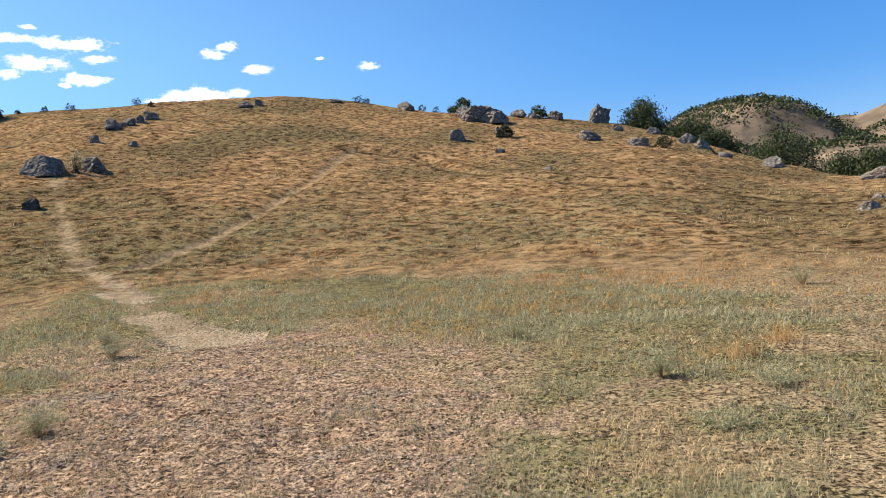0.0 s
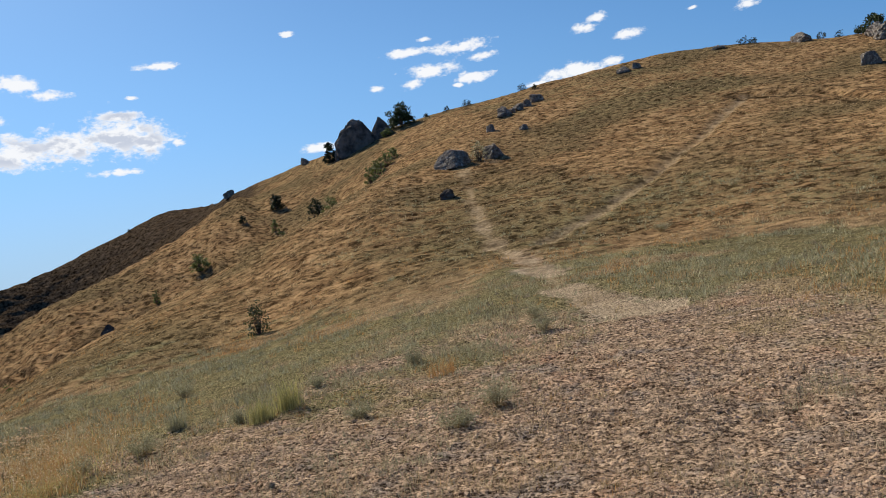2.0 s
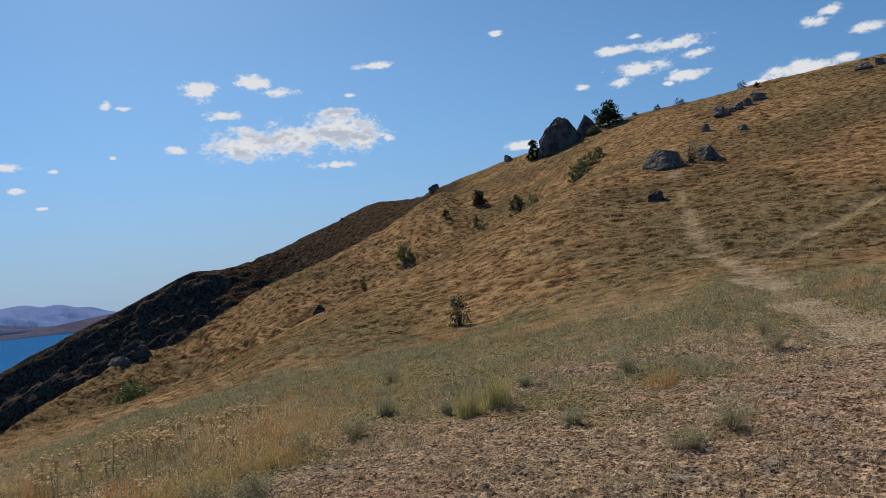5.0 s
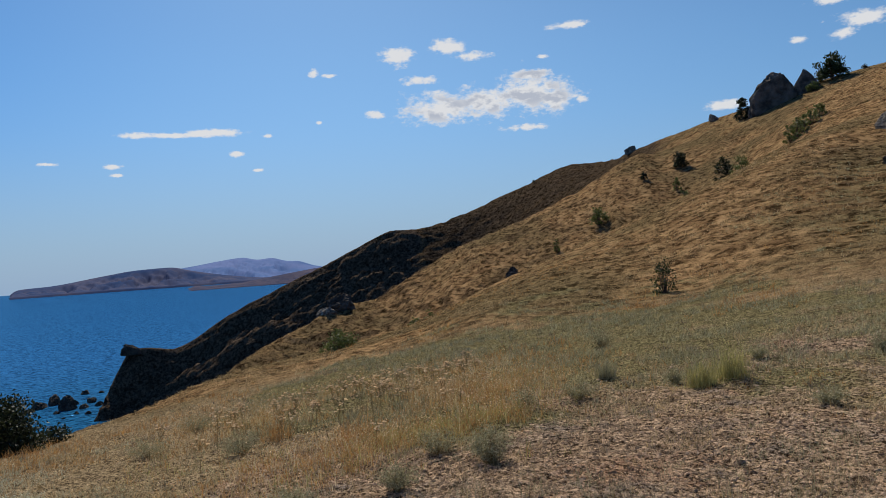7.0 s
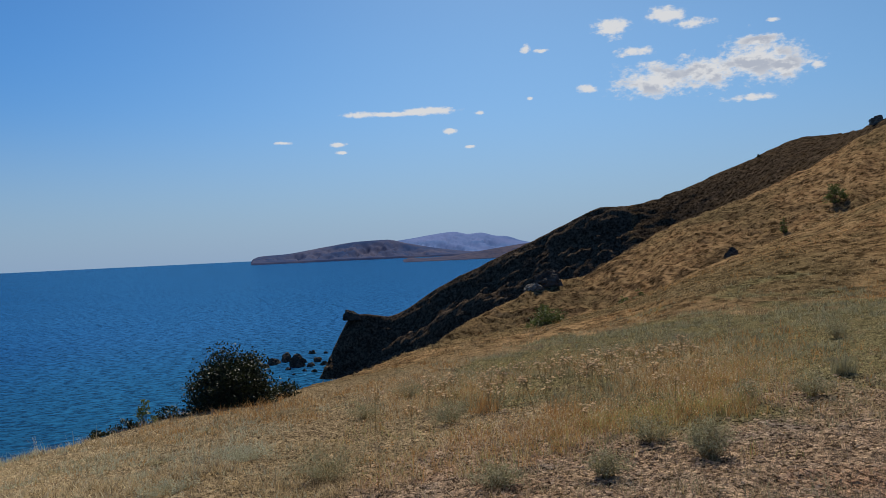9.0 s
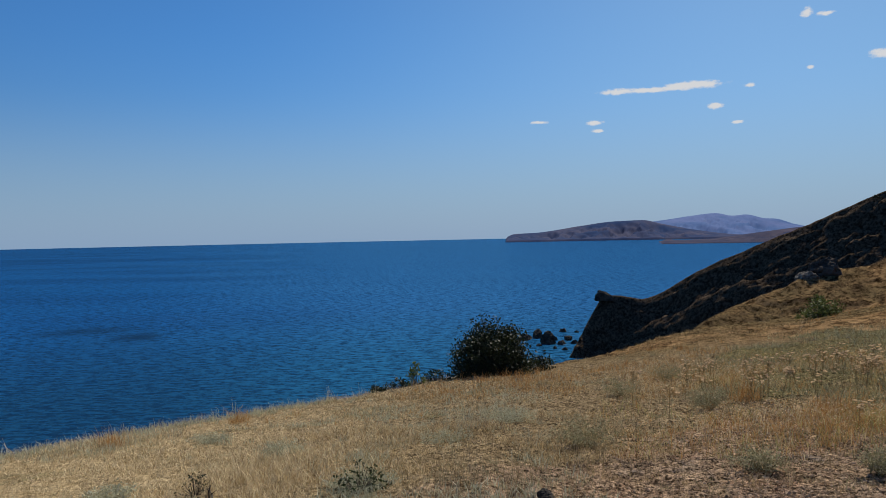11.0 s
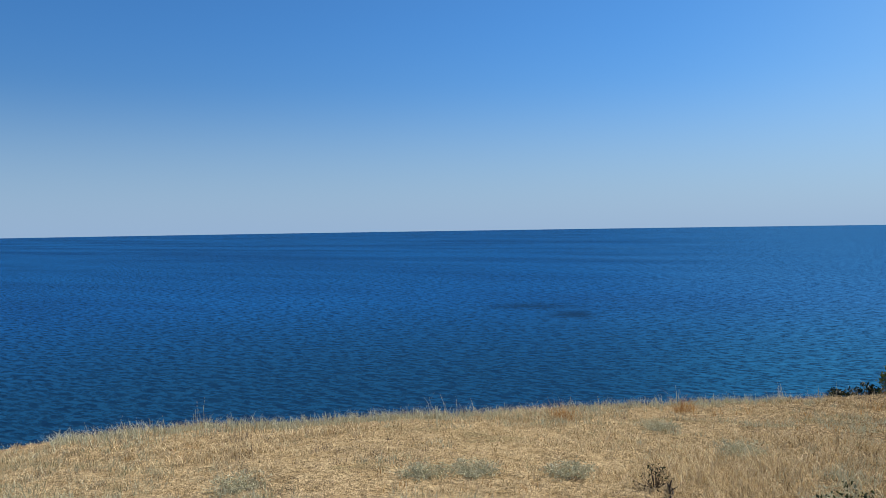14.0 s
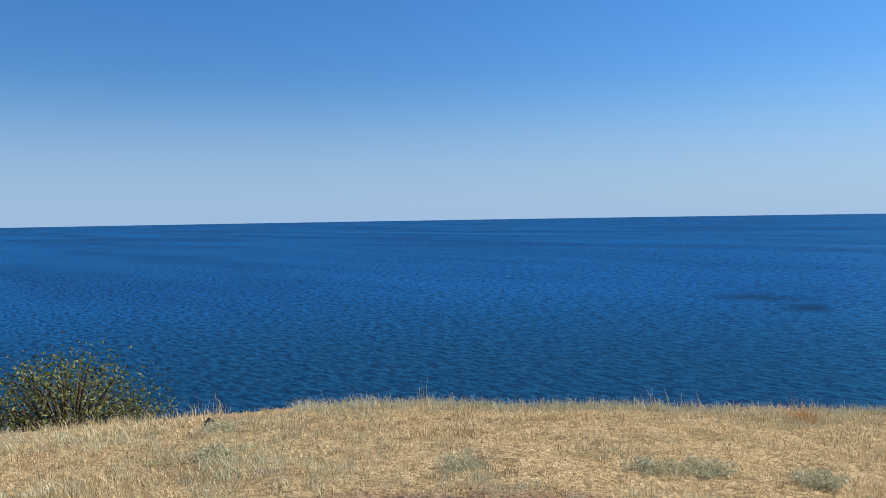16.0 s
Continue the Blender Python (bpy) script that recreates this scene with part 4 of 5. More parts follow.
rock("crag", "huge rounded crag of dark rock on the skyline", spot(33.6, 97, 0.4), 5.4, 4.2, 4.4, 55, mat=CRAG_ROCK, fine=5, cuts=3, turn=30, rough=0.6, peak=0.12)
rock("crag", "pointed slab of dark rock beside the big crag", spot(31.45, 97, 0.3), 3.9, 2.2, 2.9, 50, mat=CRAG_ROCK, fine=5, cuts=3, turn=30, rough=0.45, peak=0.8)
rock("boulder", "dark stone standing out on the ridge line", spot(37.5, 107), 1.6, 1.2, 1.0, 51)
rock("boulder", "dark stone standing out on the ridge line", spot(43.3, 124), 1.9, 1.4, 1.1, 52)
rock("boulder", "grey stone in a hollow of the slope", spot(52.5, 68), 1.5, 1.1, 0.9, 53, mat=DARK_ROCK)
rock("outcrop_block", "dark rock jutting out where grass meets shale", spot(65.3, 75.5, 0.3), 3.6, 2.4, 1.7, 56, mat=DARK_ROCK, cuts=8, turn=40)
rock("outcrop_block", "broken grey rock below a dark outcrop", spot(66.3, 74.5, 0.3), 2.6, 1.8, 1.0, 57, cuts=8, turn=60)
# the beak on the headland, and rocks awash below it
rock("overhang_rock", "dark beaked rock perched on the headland's tip", spot(79.95, 167.2, -0.8), 4.3, 2.4, 2.0, 54, mat=DARK_ROCK, fine=4, cuts=4, turn=80, lean=(-0.22, 0), rough=1.0)
for b, r, w, t, s in ((84.1, 180, 4.0, 3.3, 61), (85.7, 187, 4.6, 1.9, 62), (86.4, 182, 2.6, 1.2, 63), (83.2, 179, 3.2, 1.2, 64), (82.6, 186, 2.4, 1.3, 65), (83.0, 202, 2.8, 1.2, 66), (84.9, 190, 3.6, 2.4, 67),
                      (84.8, 176, 1.7, 0.8, 68), (82.9, 170, 2.0, 0.9, 69), (83.6, 172, 1.5, 0.8, 70), (84.4, 168, 1.2, 0.6, 71), (82.2, 180, 2.4, 1.2, 72), (83.7, 186, 2.2, 1.2, 73), (82.0, 200, 1.2, 0.8, 74)):
    p = spot(b, r)
    rock("sea_rock", "dark wet boulder standing in the shallows", Vector((p.x, p.y, SEA - 0.25)), w, w * 0.8, t, s, mat=DARK_ROCK, group="rocks awash off the headland")

# ---- trees and bushes ----
OAK = "dense dark green low oak tree on the hill's shoulder"
for b, r, w, t, s in ((-15.9, 96, 6.4, 5.6, 81), (-17.6, 96, 4.0, 3.4, 89), (-19.0, 92, 6.0, 5.0, 82), (-20.6, 89, 5.0, 4.2, 87), (-25.0, 82, 8.4, 5.9, 83), (-28.9, 77, 6.2, 4.2, 84), (-31.0, 75, 6.2, 4.6, 85), (-33.5, 78, 6.6, 4.6, 86)):
    shrub("oak_tree", OAK, "tree", spot(b, r, 0.4), w, t, OAK_LEAF, 8800, 0.13, s, 17, 0.10, "oaks behind the ridge", open_=0.12)
shrub("oak_tree", "small round dark oak beside the skyline crags", "tree", spot(29.9, 98, 0.2), 4.0, 3.0, OAK_LEAF, 3600, 0.14, 88, 11, 0.15)
shrub("bush", "dark leafy bush against the foot of a crag", "bush", spot(35.5, 98, 0.3), 2.0, 3.0, DARK_LEAF, 1800, 0.13, 89, 9)
shrub("bush", "low dark bush below the pointed crag", "bush", spot(31.0, 95.5), 1.8, 1.0, GREEN_LEAF, 900, 0.09, 90, 8)
shrub("bush", "dark bush growing behind the brow's outcrop", "bush", spot(-2.8, 88), 3.2, 2.0, OAK_LEAF, 1500, 0.14, 91, 11)
shrub("bush", "dark bush growing between outcropping rocks", "bush", spot(-8.4, 92), 2.6, 1.5, OAK_LEAF, 1100, 0.13, 92, 9)
shrub("bush", "low dark twiggy bush on a boulder", "bush", spot(-6.0, 73.2), 1.9, 1.5, DARK_LEAF, 900, 0.09, 93, 9)
shrub("bush", "dark russet twiggy bush among stones", "bush", spot(-17.4, 70), 1.9, 1.3, DARK_LEAF, 700, 0.08, 94, 9)
shrub("bush", "leafless grey-green shrub between two boulders", "bush", spot(24.4, 56.5), 1.9, 1.6, SAGE, 380, 0.07, 95, 14)
DARK_BUSH = "dark rounded bush on the tan gully slope"
for b, r, w, t, m, n, s in ((39.9, 86, 1.7, 1.75, DARK_LEAF, 1300, 96), (37.1, 72, 1.9, 2.5, DARK_LEAF, 1600, 97), (42.5, 83, 0.8, 0.9, DARK_LEAF, 300, 98)):
    shrub("bush", DARK_BUSH, "bush", spot(b, r), w, t, m, n, 0.1, s, 11, group="bushes on the gully slope", open_=0.15)
GREEN_BUSH = "sparse green upright bush on the tan gully slope"
for b, r, w, t, n, s in ((35.9, 70, 2.0, 1.9, 700, 99), (40.3, 79, 0.9, 1.5, 300, 100), (39.8, 72, 1.5, 1.7, 400, 101), (45.9, 74, 2.1, 1.8, 900, 102), (46.2, 62, 1.5, 1.5, 500, 103), (31.4, 73, 1.5, 1.5, 500, 104), (31.9, 71, 1.4, 1.5, 450, 105),
                         (32.3, 69, 1.4, 1.6, 500, 106), (32.7, 67.5, 1.2, 1.6, 420, 107), (30.8, 75, 1.3, 1.3, 420, 108), (49.1, 70, 0.7, 1.2, 200, 109), (58.9, 62, 1.6, 1.6, 600, 110), (62.0, 62, 1.1, 1.3, 300, 111),
                         (66.9, 62, 0.9, 1.6, 320, 112), (65.7, 69, 1.1, 0.6, 300, 113), (54.6, 56, 1.2, 1.0, 350, 114), (60.0, 64, 1.3, 1.3, 250, 115)):
    shrub("bush", GREEN_BUSH, "bush", spot(b, r), w, t, GREEN_LEAF, int(n * 1.5), 0.08, s, 10, group="bushes on the gully slope")
shrub("bush", "low wide green bush on the slope's edge", "bush", spot(65.6, 36, 0.05), 1.75, 0.95, GREEN_LEAF, 1500, 0.06, 116, 12, open_=0.1)
shrub("shrub", "lone dark green upright shrub in the wormwood belt", "shrub", spot(41.9, 27.3), 0.95, 1.25, OAK_LEAF, 620, 0.045, 117, 11, open_=0.25)
shrub("bush", "dense dark rounded bush on the cliff's edge", "bush", spot(88.5, 17.2, 0.12), 2.0, 1.32, DARK_LEAF, 17000, 0.034, 118, 34, open_=0.05)
shrub("bush", "small dark creeping bush at the foot of a larger one", "bush", spot(84.9, 19, 0.1), 1.0, 0.55, DARK_LEAF, 900, 0.04, 119, 9, open_=0.1)
shrub("bush", "open green wild pear bush below the cliff's edge", "bush", spot(164.6, 12.6, 0.05), 2.9, 1.3, PEAR_LEAF, 7500, 0.03, 120, 26, open_=0.3)
shrub("weed", "dark green leafy weed in pale grass", "plant", spot(98.6, 5.2), 0.42, 0.22, OAK_LEAF, 320, 0.013, 125, 9)
shrub("weed", "small dark withered weed beside a dead branch", "plant", spot(110.2, 5.6), 0.28, 0.16, DARK_LEAF, 180, 0.010, 126, 8)
for b, r, w, t, s in ((94.1, 17.5, 0.5, 0.55, 121), (95.4, 17.6, 0.7, 0.3, 122), (97, 17, 0.6, 0.25, 123), (92.6, 18, 0.7, 0.35, 124)):
    shrub("scrub", "dark low creeping scrub along the cliff's edge", "bush", spot(b, r), w, t, DARK_LEAF if s > 121 else GREEN_LEAF, 300, 0.035, s, 8, group="scrub on the cliff's edge")


def skyline_scrub():
    gen = np.random.default_rng(44)
    for b, r in ((28.0, 99), (26.4, 98.5), (24.8, 98), (20.6, 96), (19.6, 93), (0.2, 94), (-0.8, 94), (4.4, 94.5), (5.0, 94), (44.4, 150), (50.4, 161), (62.2, 158)):
        w = gen.uniform(0.7, 1.4)
        shrub("scrub", "little dark twiggy scrub bush on the ridge line", "bush", spot(b, r), w, w * 0.75, DARK_LEAF, 160, 0.09, int(gen.integers(1e6)), 7, group="scrub along the ridge")


skyline_scrub()


def far_scrub():
    """Dark scrub and trees that dot the far hills."""
    gen = np.random.default_rng(45)
    pieces = []
    while len(pieces) < 3800:
        b, r = gen.uniform(-36, -14), gen.uniform(400, 640)
        x, y = -math.sin(radians(b)) * r, math.cos(radians(b)) * r
        wood = float(fbm(np.array([x * 0.027 + 3]), np.array([y * 0.027]), 3)[0]) + 0.12 * float(step(b, -25, -19))
        if wood < gen.uniform(-0.34, 0.10):
            continue
        z = float(far_hill_height(np.array([x]), np.array([y]))[0])
        w = gen.uniform(2.5, 6.0)
        centres = np.array((x, y, z + w * 0.18)) + np.clip(gen.normal(size=(11, 3)), -1.5, 1.5) * (w * 0.42, w * 0.42, w * 0.22)
        pieces.append(leaves(centres, w * 0.15, gen, 0.8))
    tagged(link_mesh("far_scrub", *joined(pieces), OAK_LEAF, smooth=False), "dark scrub dotting the far brown hills", "scrub", kind="stuff")


far_scrub()


# ---- plants of the terrace ----
def clump(name, label, category, place, wide, tall, mat, count, seed, lean=0.7, blade=0.006, group=""):
    gen = np.random.default_rng(seed)
    n = max(count // 6, 1)
    a, d = gen.uniform(0, 2 * np.pi, n), np.sqrt(gen.uniform(0, 1, n)) * wide * 0.36
    ragged = tall * (1 - 0.55 * (d / (wide * 0.5)) ** 2) * gen.uniform(0.6, 1.15, n)
    v, f = blades(np.cos(a) * d, np.sin(a) * d, 0 * a, ragged, lean, blade, 6, gen, True, 0.25)
    ob = link_mesh(name, v, f, mat, smooth=False)
    ob.location = place
    return tagged(ob, label, category, group)


for b, r, w, t, s in ((38.6, 9.5, 0.40, 0.56, 201), (40.6, 9.3, 0.34, 0.40, 202), (47.0, 10.6, 0.32, 0.34, 203)):
    clump("grass_tuft", "yellow-green upright grass tuft on bare soil", "grass tuft", spot(b, r), w, t, TUFT_GREEN if s < 203 else SAGE, 420, s, 0.55, 0.0042, group="green tufts on the terrace")


PALE_ONES = (221, 223, 224, 225, 226, 227, 228, 234, 235, 236, 237)


def wormwood(place, wide, tall, seed):
    """A low feathery bush: thin stems that fan out, set with tiny leaves."""
    gen = np.random.default_rng(seed)
    base = new("wormwood")
    base.location = place
    n = int(55 + 70 * wide)
    a, out = gen.uniform(0, 2 * np.pi, n), np.sqrt(gen.uniform(0.02, 1, n))
    tip = np.stack([np.cos(a) * out * wide * 0.5, np.sin(a) * out * wide * 0.5, tall * gen.uniform(0.5, 1.1, n) * (1 - 0.45 * out**2)], -1)
    root = tip * np.array((0.12, 0.12, 0.0)) + (0, 0, -0.02)
    side = np.stack([-np.sin(a), np.cos(a), 0 * a], -1) * 0.0022
    verts = np.stack([root - side, root + side, tip], 1).reshape(-1, 3)
    link_mesh("stem", verts, np.arange(3 * n).reshape(-1, 3), STEM, base, smooth=False)
    m = 19
    s = gen.uniform(0.22, 1.02, (n, m, 1))
    bow = np.array((0, 0, 1.0)) * tall * 0.12 * np.sin(s * np.pi)
    at = root[:, None] * (1 - s) + tip[:, None] * s + bow + gen.normal(size=(n, m, 3)) * 0.012 * (0.5 + s)
    link_mesh("foliage", *leaves(at.reshape(-1, 3), 0.0125, gen, 0.3), PALE_SAGE if seed in PALE_ONES else SAGE, base, smooth=False)
    return tagged(base, "grey-green feathery wormwood bush on dry ground", "plant", "wormwood bushes on the terrace")


# bearing, distance, width, height, seed
ON_SOIL = [(42.4, 9.7, 0.35, 0.2, 205), (36.7, 10.9, 0.4, 0.2, 206), (22.2, 7.5, 0.62, 0.34, 207), (25.1, 6.9, 0.5, 0.2, 208), (19.5, 11.7, 0.5, 0.35, 210), (53, 8.9, 0.45, 0.25, 211), (29.3, 10.9, 0.4, 0.3, 212), (55.7, 6.6, 0.5, 0.36, 213), (49, 9.1, 0.55, 0.28, 215), (20.2, 12.9, 0.5, 0.4, 220), (46.9, 15.2, 0.7, 0.4, 238), (33, 8.1, 0.35, 0.16, 239)]
BY_YARROW = [(56, 6.7, 0.42, 0.35, 209), (59.5, 7.4, 0.55, 0.26, 214), (62.6, 6.2, 0.4, 0.22, 216), (81.6, 7.1, 0.75, 0.3, 222), (70.1, 6.1, 0.5, 0.2, 232), (73, 9.5, 0.6, 0.3, 233), (87.5, 8.6, 0.8, 0.3, 234), (92, 7.2, 0.6, 0.22, 235), (79, 11, 0.7, 0.3, 245), (76, 13, 0.8, 0.35, 246)]
ELSEWHERE = [(-22.2, 8.3, 0.42, 0.36, 217), (-10, 11.2, 0.5, 0.3, 219), (98.5, 5.3, 0.6, 0.2, 221), (125.9, 6, 0.5, 0.16, 223), (122.4, 6, 0.5, 0.16, 224), (138.4, 6, 0.5, 0.17, 225), (155.1, 7, 0.5, 0.16, 226), (115.8, 5.9, 0.45, 0.15, 227), (154.9, 8.5, 0.5, 0.16, 228), (11.5, 27.2, 1, 0.5, 229), (6.5, 34.2, 0.9, 0.5, 230), (-28.1, 17.6, 0.8, 0.5, 231), (104, 7.4, 0.6, 0.2, 236), (109, 9.2, 0.6, 0.22, 237), (-28, 6.6, 0.7, 0.11, 242), (-30, 8, 0.5, 0.16, 244)]
for b, r, w, t, s in ON_SOIL + BY_YARROW + ELSEWHERE:
    wormwood(spot(b, r), w, t * (0.5 if s in PALE_ONES else 1.0), s)
for b, r, w, t, s in ((27.0, 9.7, 0.5, 0.35, 251), (70.5, 10.0, 0.5, 0.4, 252), (65.0, 9.0, 0.5, 0.4, 253), (-26, 9.5, 0.9, 0.28, 254), (-29, 10.5, 0.9, 0.3, 255), (115.5, 9.8, 0.5, 0.25, 256), (107, 11.5, 0.5, 0.3, 257)):
    clump("dry_herb", "rust-brown dried herb with thin branching stalks", "plant", spot(b, r), w, t, RUSSET, 190, s, 0.95, 0.004, "dried herbs on the terrace")


def yarrow(place, tall, seed, label):
    """A dried umbel plant: a leafy stem that branches into flat heads."""
    gen = np.random.default_rng(seed)
    base = new("yarrow")
    base.location = place
    top = Vector((gen.normal() * 0.07, gen.normal() * 0.07, tall))
    stems = [tube([(0, 0, -0.02), top * 0.5 + Vector((0.01, 0, 0)), top], [0.0032, 0.0025, 0.002], 4)]
    heads = []
    for k in range(int(gen.integers(6, 13))):
        a, d = gen.uniform(0, 6.28), gen.uniform(0.02, 0.13)
        tip = top + Vector((math.cos(a) * d, math.sin(a) * d, gen.uniform(-0.06, 0.03)))
        stems.append(tube([top * gen.uniform(0.7, 0.9), tip], [0.002, 0.0014], 3))
        n, wide = 8, gen.uniform(0.010, 0.026)
        turn = np.arange(n) * 2 * np.pi / n
        rim = wide * gen.uniform(0.65, 1.2, n)
        ring = np.stack([np.cos(turn) * rim, np.sin(turn) * rim, gen.uniform(-0.006, 0.008, n)], -1)
        v = np.vstack([ring, [[0, 0, 0.009]], [[0, 0, -0.010]]]) + np.array(tip)
        k = np.arange(n)
        heads.append((v, np.vstack([np.stack([k, (k + 1) % n, np.full(n, n)], -1), np.stack([(k + 1) % n, k, np.full(n, n + 1)], -1)])))
    link_mesh("stem", *stems[0], STEM, base)
    for v, f in stems[1:]:
        link_mesh("branch", v, f, STEM, base)
    for v, f in heads:
        link_mesh("flower_head", v, f, UMBEL, base, smooth=False)
    return tagged(base, label, "flower", "yarrow on the slope")


def yarrow_patch():
    gen = np.random.default_rng(77)
    groups = [(57.5, 11.6), (58.6, 11.2), (60.2, 11.0), (61.4, 12.0), (62.3, 10.6), (63.6, 11.4), (66.0, 10.8), (69.5, 10.2), (73.5, 10.6)]
    for k in range(84):
        b, r = groups[int(gen.integers(len(groups)))] if k < 66 else (gen.uniform(56, 82), gen.uniform(8.5, 12))
        b, r = b + gen.normal() * 0.9, r + gen.normal() * 0.3
        yarrow(spot(b, max(r, 7.0)), gen.uniform(0.22, 0.52), 300 + k, "dried yarrow with flat pale tan flower heads")


yarrow_patch()


def dead_branch(place, seed, turn):
    """A low black stick with short forks and curled leaves."""
    gen = np.random.default_rng(seed)
    pieces = [tube([(-0.3, 0, 0.03), (0, 0.03, 0.045), (0.32, -0.02, 0.03)], [0.014, 0.018, 0.008], 6), tube([(0.0, 0, 0.03), (0.02, 0, 0.1), (0.0, 0.02, 0.17)], [0.013, 0.010, 0.006], 5)]
    for k in range(5):
        x = gen.uniform(-0.25, 0.25)
        pieces.append(tube([(x, 0, 0.04), (x + gen.uniform(-0.1, 0.1), gen.uniform(-0.1, 0.1), gen.uniform(0.06, 0.14))], [0.007, 0.003], 4))
    ob = link_mesh("dead_branch", *joined(pieces), DEADWOOD)
    ob.scale = (0.62, 0.62, 0.62)
    ob.location, ob.rotation_euler = place, (0, 0, radians(turn))
    return tagged(ob, "short dark forked dead branch lying on grass", "branch")


dead_branch(spot(109.3, 5.45), 5, 20)
rock("stone", "small dark stone in the grass", spot(84.7, 5.0, 0.02), 0.2, 0.15, 0.11, 131, mat=DARK_ROCK, fine=2)
rock("stone", "small pale stone at the cliff's edge", spot(140.5, 11.0, 0.02), 0.35, 0.25, 0.12, 133, fine=2)
rock("stone", "small dark stone in dry grass", spot(155.6, 9.3, 0.01), 0.22, 0.15, 0.07, 134, mat=DARK_ROCK, fine=2)


# ---- grass, litter and gravel ----
def scatter(count, near, far, seed, low=-36.0, high=178.0):
    gen = np.random.default_rng(seed)
    b = np.radians(gen.uniform(low, high, count))
    r = np.exp(gen.uniform(math.log(near), math.log(far), count))
    x, y = ORIGIN[0] - np.sin(b) * r, ORIGIN[1] + np.cos(b) * r
    return x, y, r, np.degrees(b), land_cover(x, y), gen


def grass():
    brow = lambda b: np.interp(b, BEARINGS, LINE_R[1])
    # straw over hill and terrace
    x, y, r, b, c, gen = scatter(190000, 3.0, 120, 501)
    patch = fbm(x * 0.7, y * 0.7, 3) + 0.6 * fbm(x * 0.09 + 20, y * 0.09, 3)
    share = (1 - 0.93 * c["soil"]) * (1 - c["dust"]) * (1 - c["shale"]) * (1 - 0.97 * c["scree"]) * (1 - 0.6 * c["sage"]) * (1 - c["trail"]) * (1 - c["scarp"]) * step(patch, -0.5, 0.25)
    share *= np.where((b > 76) & (r > brow(b) + 3), 0, 1)
    keep = gen.uniform(0, 1, len(x)) < share
    x, y, r, b, patch = x[keep], y[keep], r[keep], b[keep], patch[keep]
    seaward = step(b, 80, 105)
    tall = (0.035 + 0.06 * step(patch, 0.05, 0.6)) * (1 + 0.5 * step(r, 15, 50)) * gen.uniform(0.6, 1.4, len(x)) * (1 + 0.35 * seaward)
    wide = np.clip(r * 0.0009, 0.004, 0.035)
    z = heights_at(x, y)
    bright = b > 97 + gen.normal(size=len(b)) * 6
    v, f = blades(x[bright], y[bright], z[bright], tall[bright], 1.2, wide[bright], 6, gen, True, 1.0)
    tagged(link_mesh("bleached_grass", v, f, PALE_STRAW, smooth=False), "short sun-bleached pale grass above the sea", "grass", kind="stuff")
    x, y, r, z, tall, wide = x[~bright], y[~bright], r[~bright], z[~bright], tall[~bright], wide[~bright]
    near, b_near = r < 14, b[~bright]
    v, f = blades(x[near], y[near], z[near], tall[near] * np.where(b_near[near] < -8, 0.62, 1.0), 1.3, wide[near], 6, gen, True, 0.9)
    tagged(link_mesh("dry_grass", v, f, STRAW, smooth=False), "dry straw-coloured grass on the terrace", "grass", kind="stuff")
    v, f = blades(x[~near], y[~near], z[~near], tall[~near], 0.8, wide[~near], 6, gen, False, 1.0)
    tagged(link_mesh("hill_grass", v, f, STRAW, smooth=False), "dry tan grass covering the hillside", "grass", kind="stuff")
    # darker tussocks that speckle the hillside
    x, y, r, b, c, gen = scatter(34000, 22, 112, 508, -36, 80)
    keep = gen.uniform(0, 1, len(x)) < (1 - c["shale"]) * (1 - c["dust"]) * (1 - c["trail"]) * (1 - c["sage"]) * step(r, 24, 36) * (0.25 + 0.75 * step(fbm(x * 0.22 + 60, y * 0.22, 3), -0.1, 0.3))
    x, y, r = x[keep], y[keep], r[keep]
    v, f = blades(x, y, heights_at(x, y), gen.uniform(0.04, 0.10, len(x)), 2.0, np.clip(r * 0.0016, 0.03, 0.11), 6, gen, False, 2.6)
    tagged(link_mesh("tussocks", v, f, TUSSOCK, smooth=False), "dark olive-brown tussocks speckling the hillside", "grass", kind="stuff")
    # tall mixed herbs where the yarrow grows
    x, y, r, b, c, gen = scatter(24000, 6.5, 17, 507, 48, 88)
    keep = gen.uniform(0, 1, len(x)) < (1 - 0.85 * c["soil"]) * step(fbm(x * 0.6 + 12, y * 0.6, 3), -0.25, 0.2) * step(b, 82, 72) * step(b, 48, 54) * step(r, 17, 13)
    x, y, r = x[keep], y[keep], r[keep]
    for name, m, label, lot in (("tall_grass", PALE_STRAW, "tall loose straw among yarrow stalks", 0), ("rust_herbs", RUSSET, "rust-brown herbs among yarrow stalks", 1), ("green_herbs", TUFT_GREEN, "yellow-green herbs among yarrow stalks", 2)):
        k = np.digitize(fbm(x * 0.5 + 31, y * 0.5, 3) + gen.normal(size=len(x)) * 0.25, [-0.10, 0.26]) == lot
        v, f = blades(x[k], y[k], heights_at(x[k], y[k]), gen.uniform(0.06, 0.23, k.sum()), 1.1, 0.004, 6, gen, True, 0.5)
        tagged(link_mesh(name, v, f, m, smooth=False), label, "grass", kind="stuff")
    gen = np.random.default_rng(531)
    k = gen.integers(0, len(x), 15000)
    high = gen.uniform(0.04, 0.30, len(k))
    tips = np.stack([x[k] + gen.normal(size=len(k)) * 0.08, y[k] + gen.normal(size=len(k)) * 0.08, 0 * high], -1)
    tips[:, 2] = heights_at(tips[:, 0], tips[:, 1]) + high
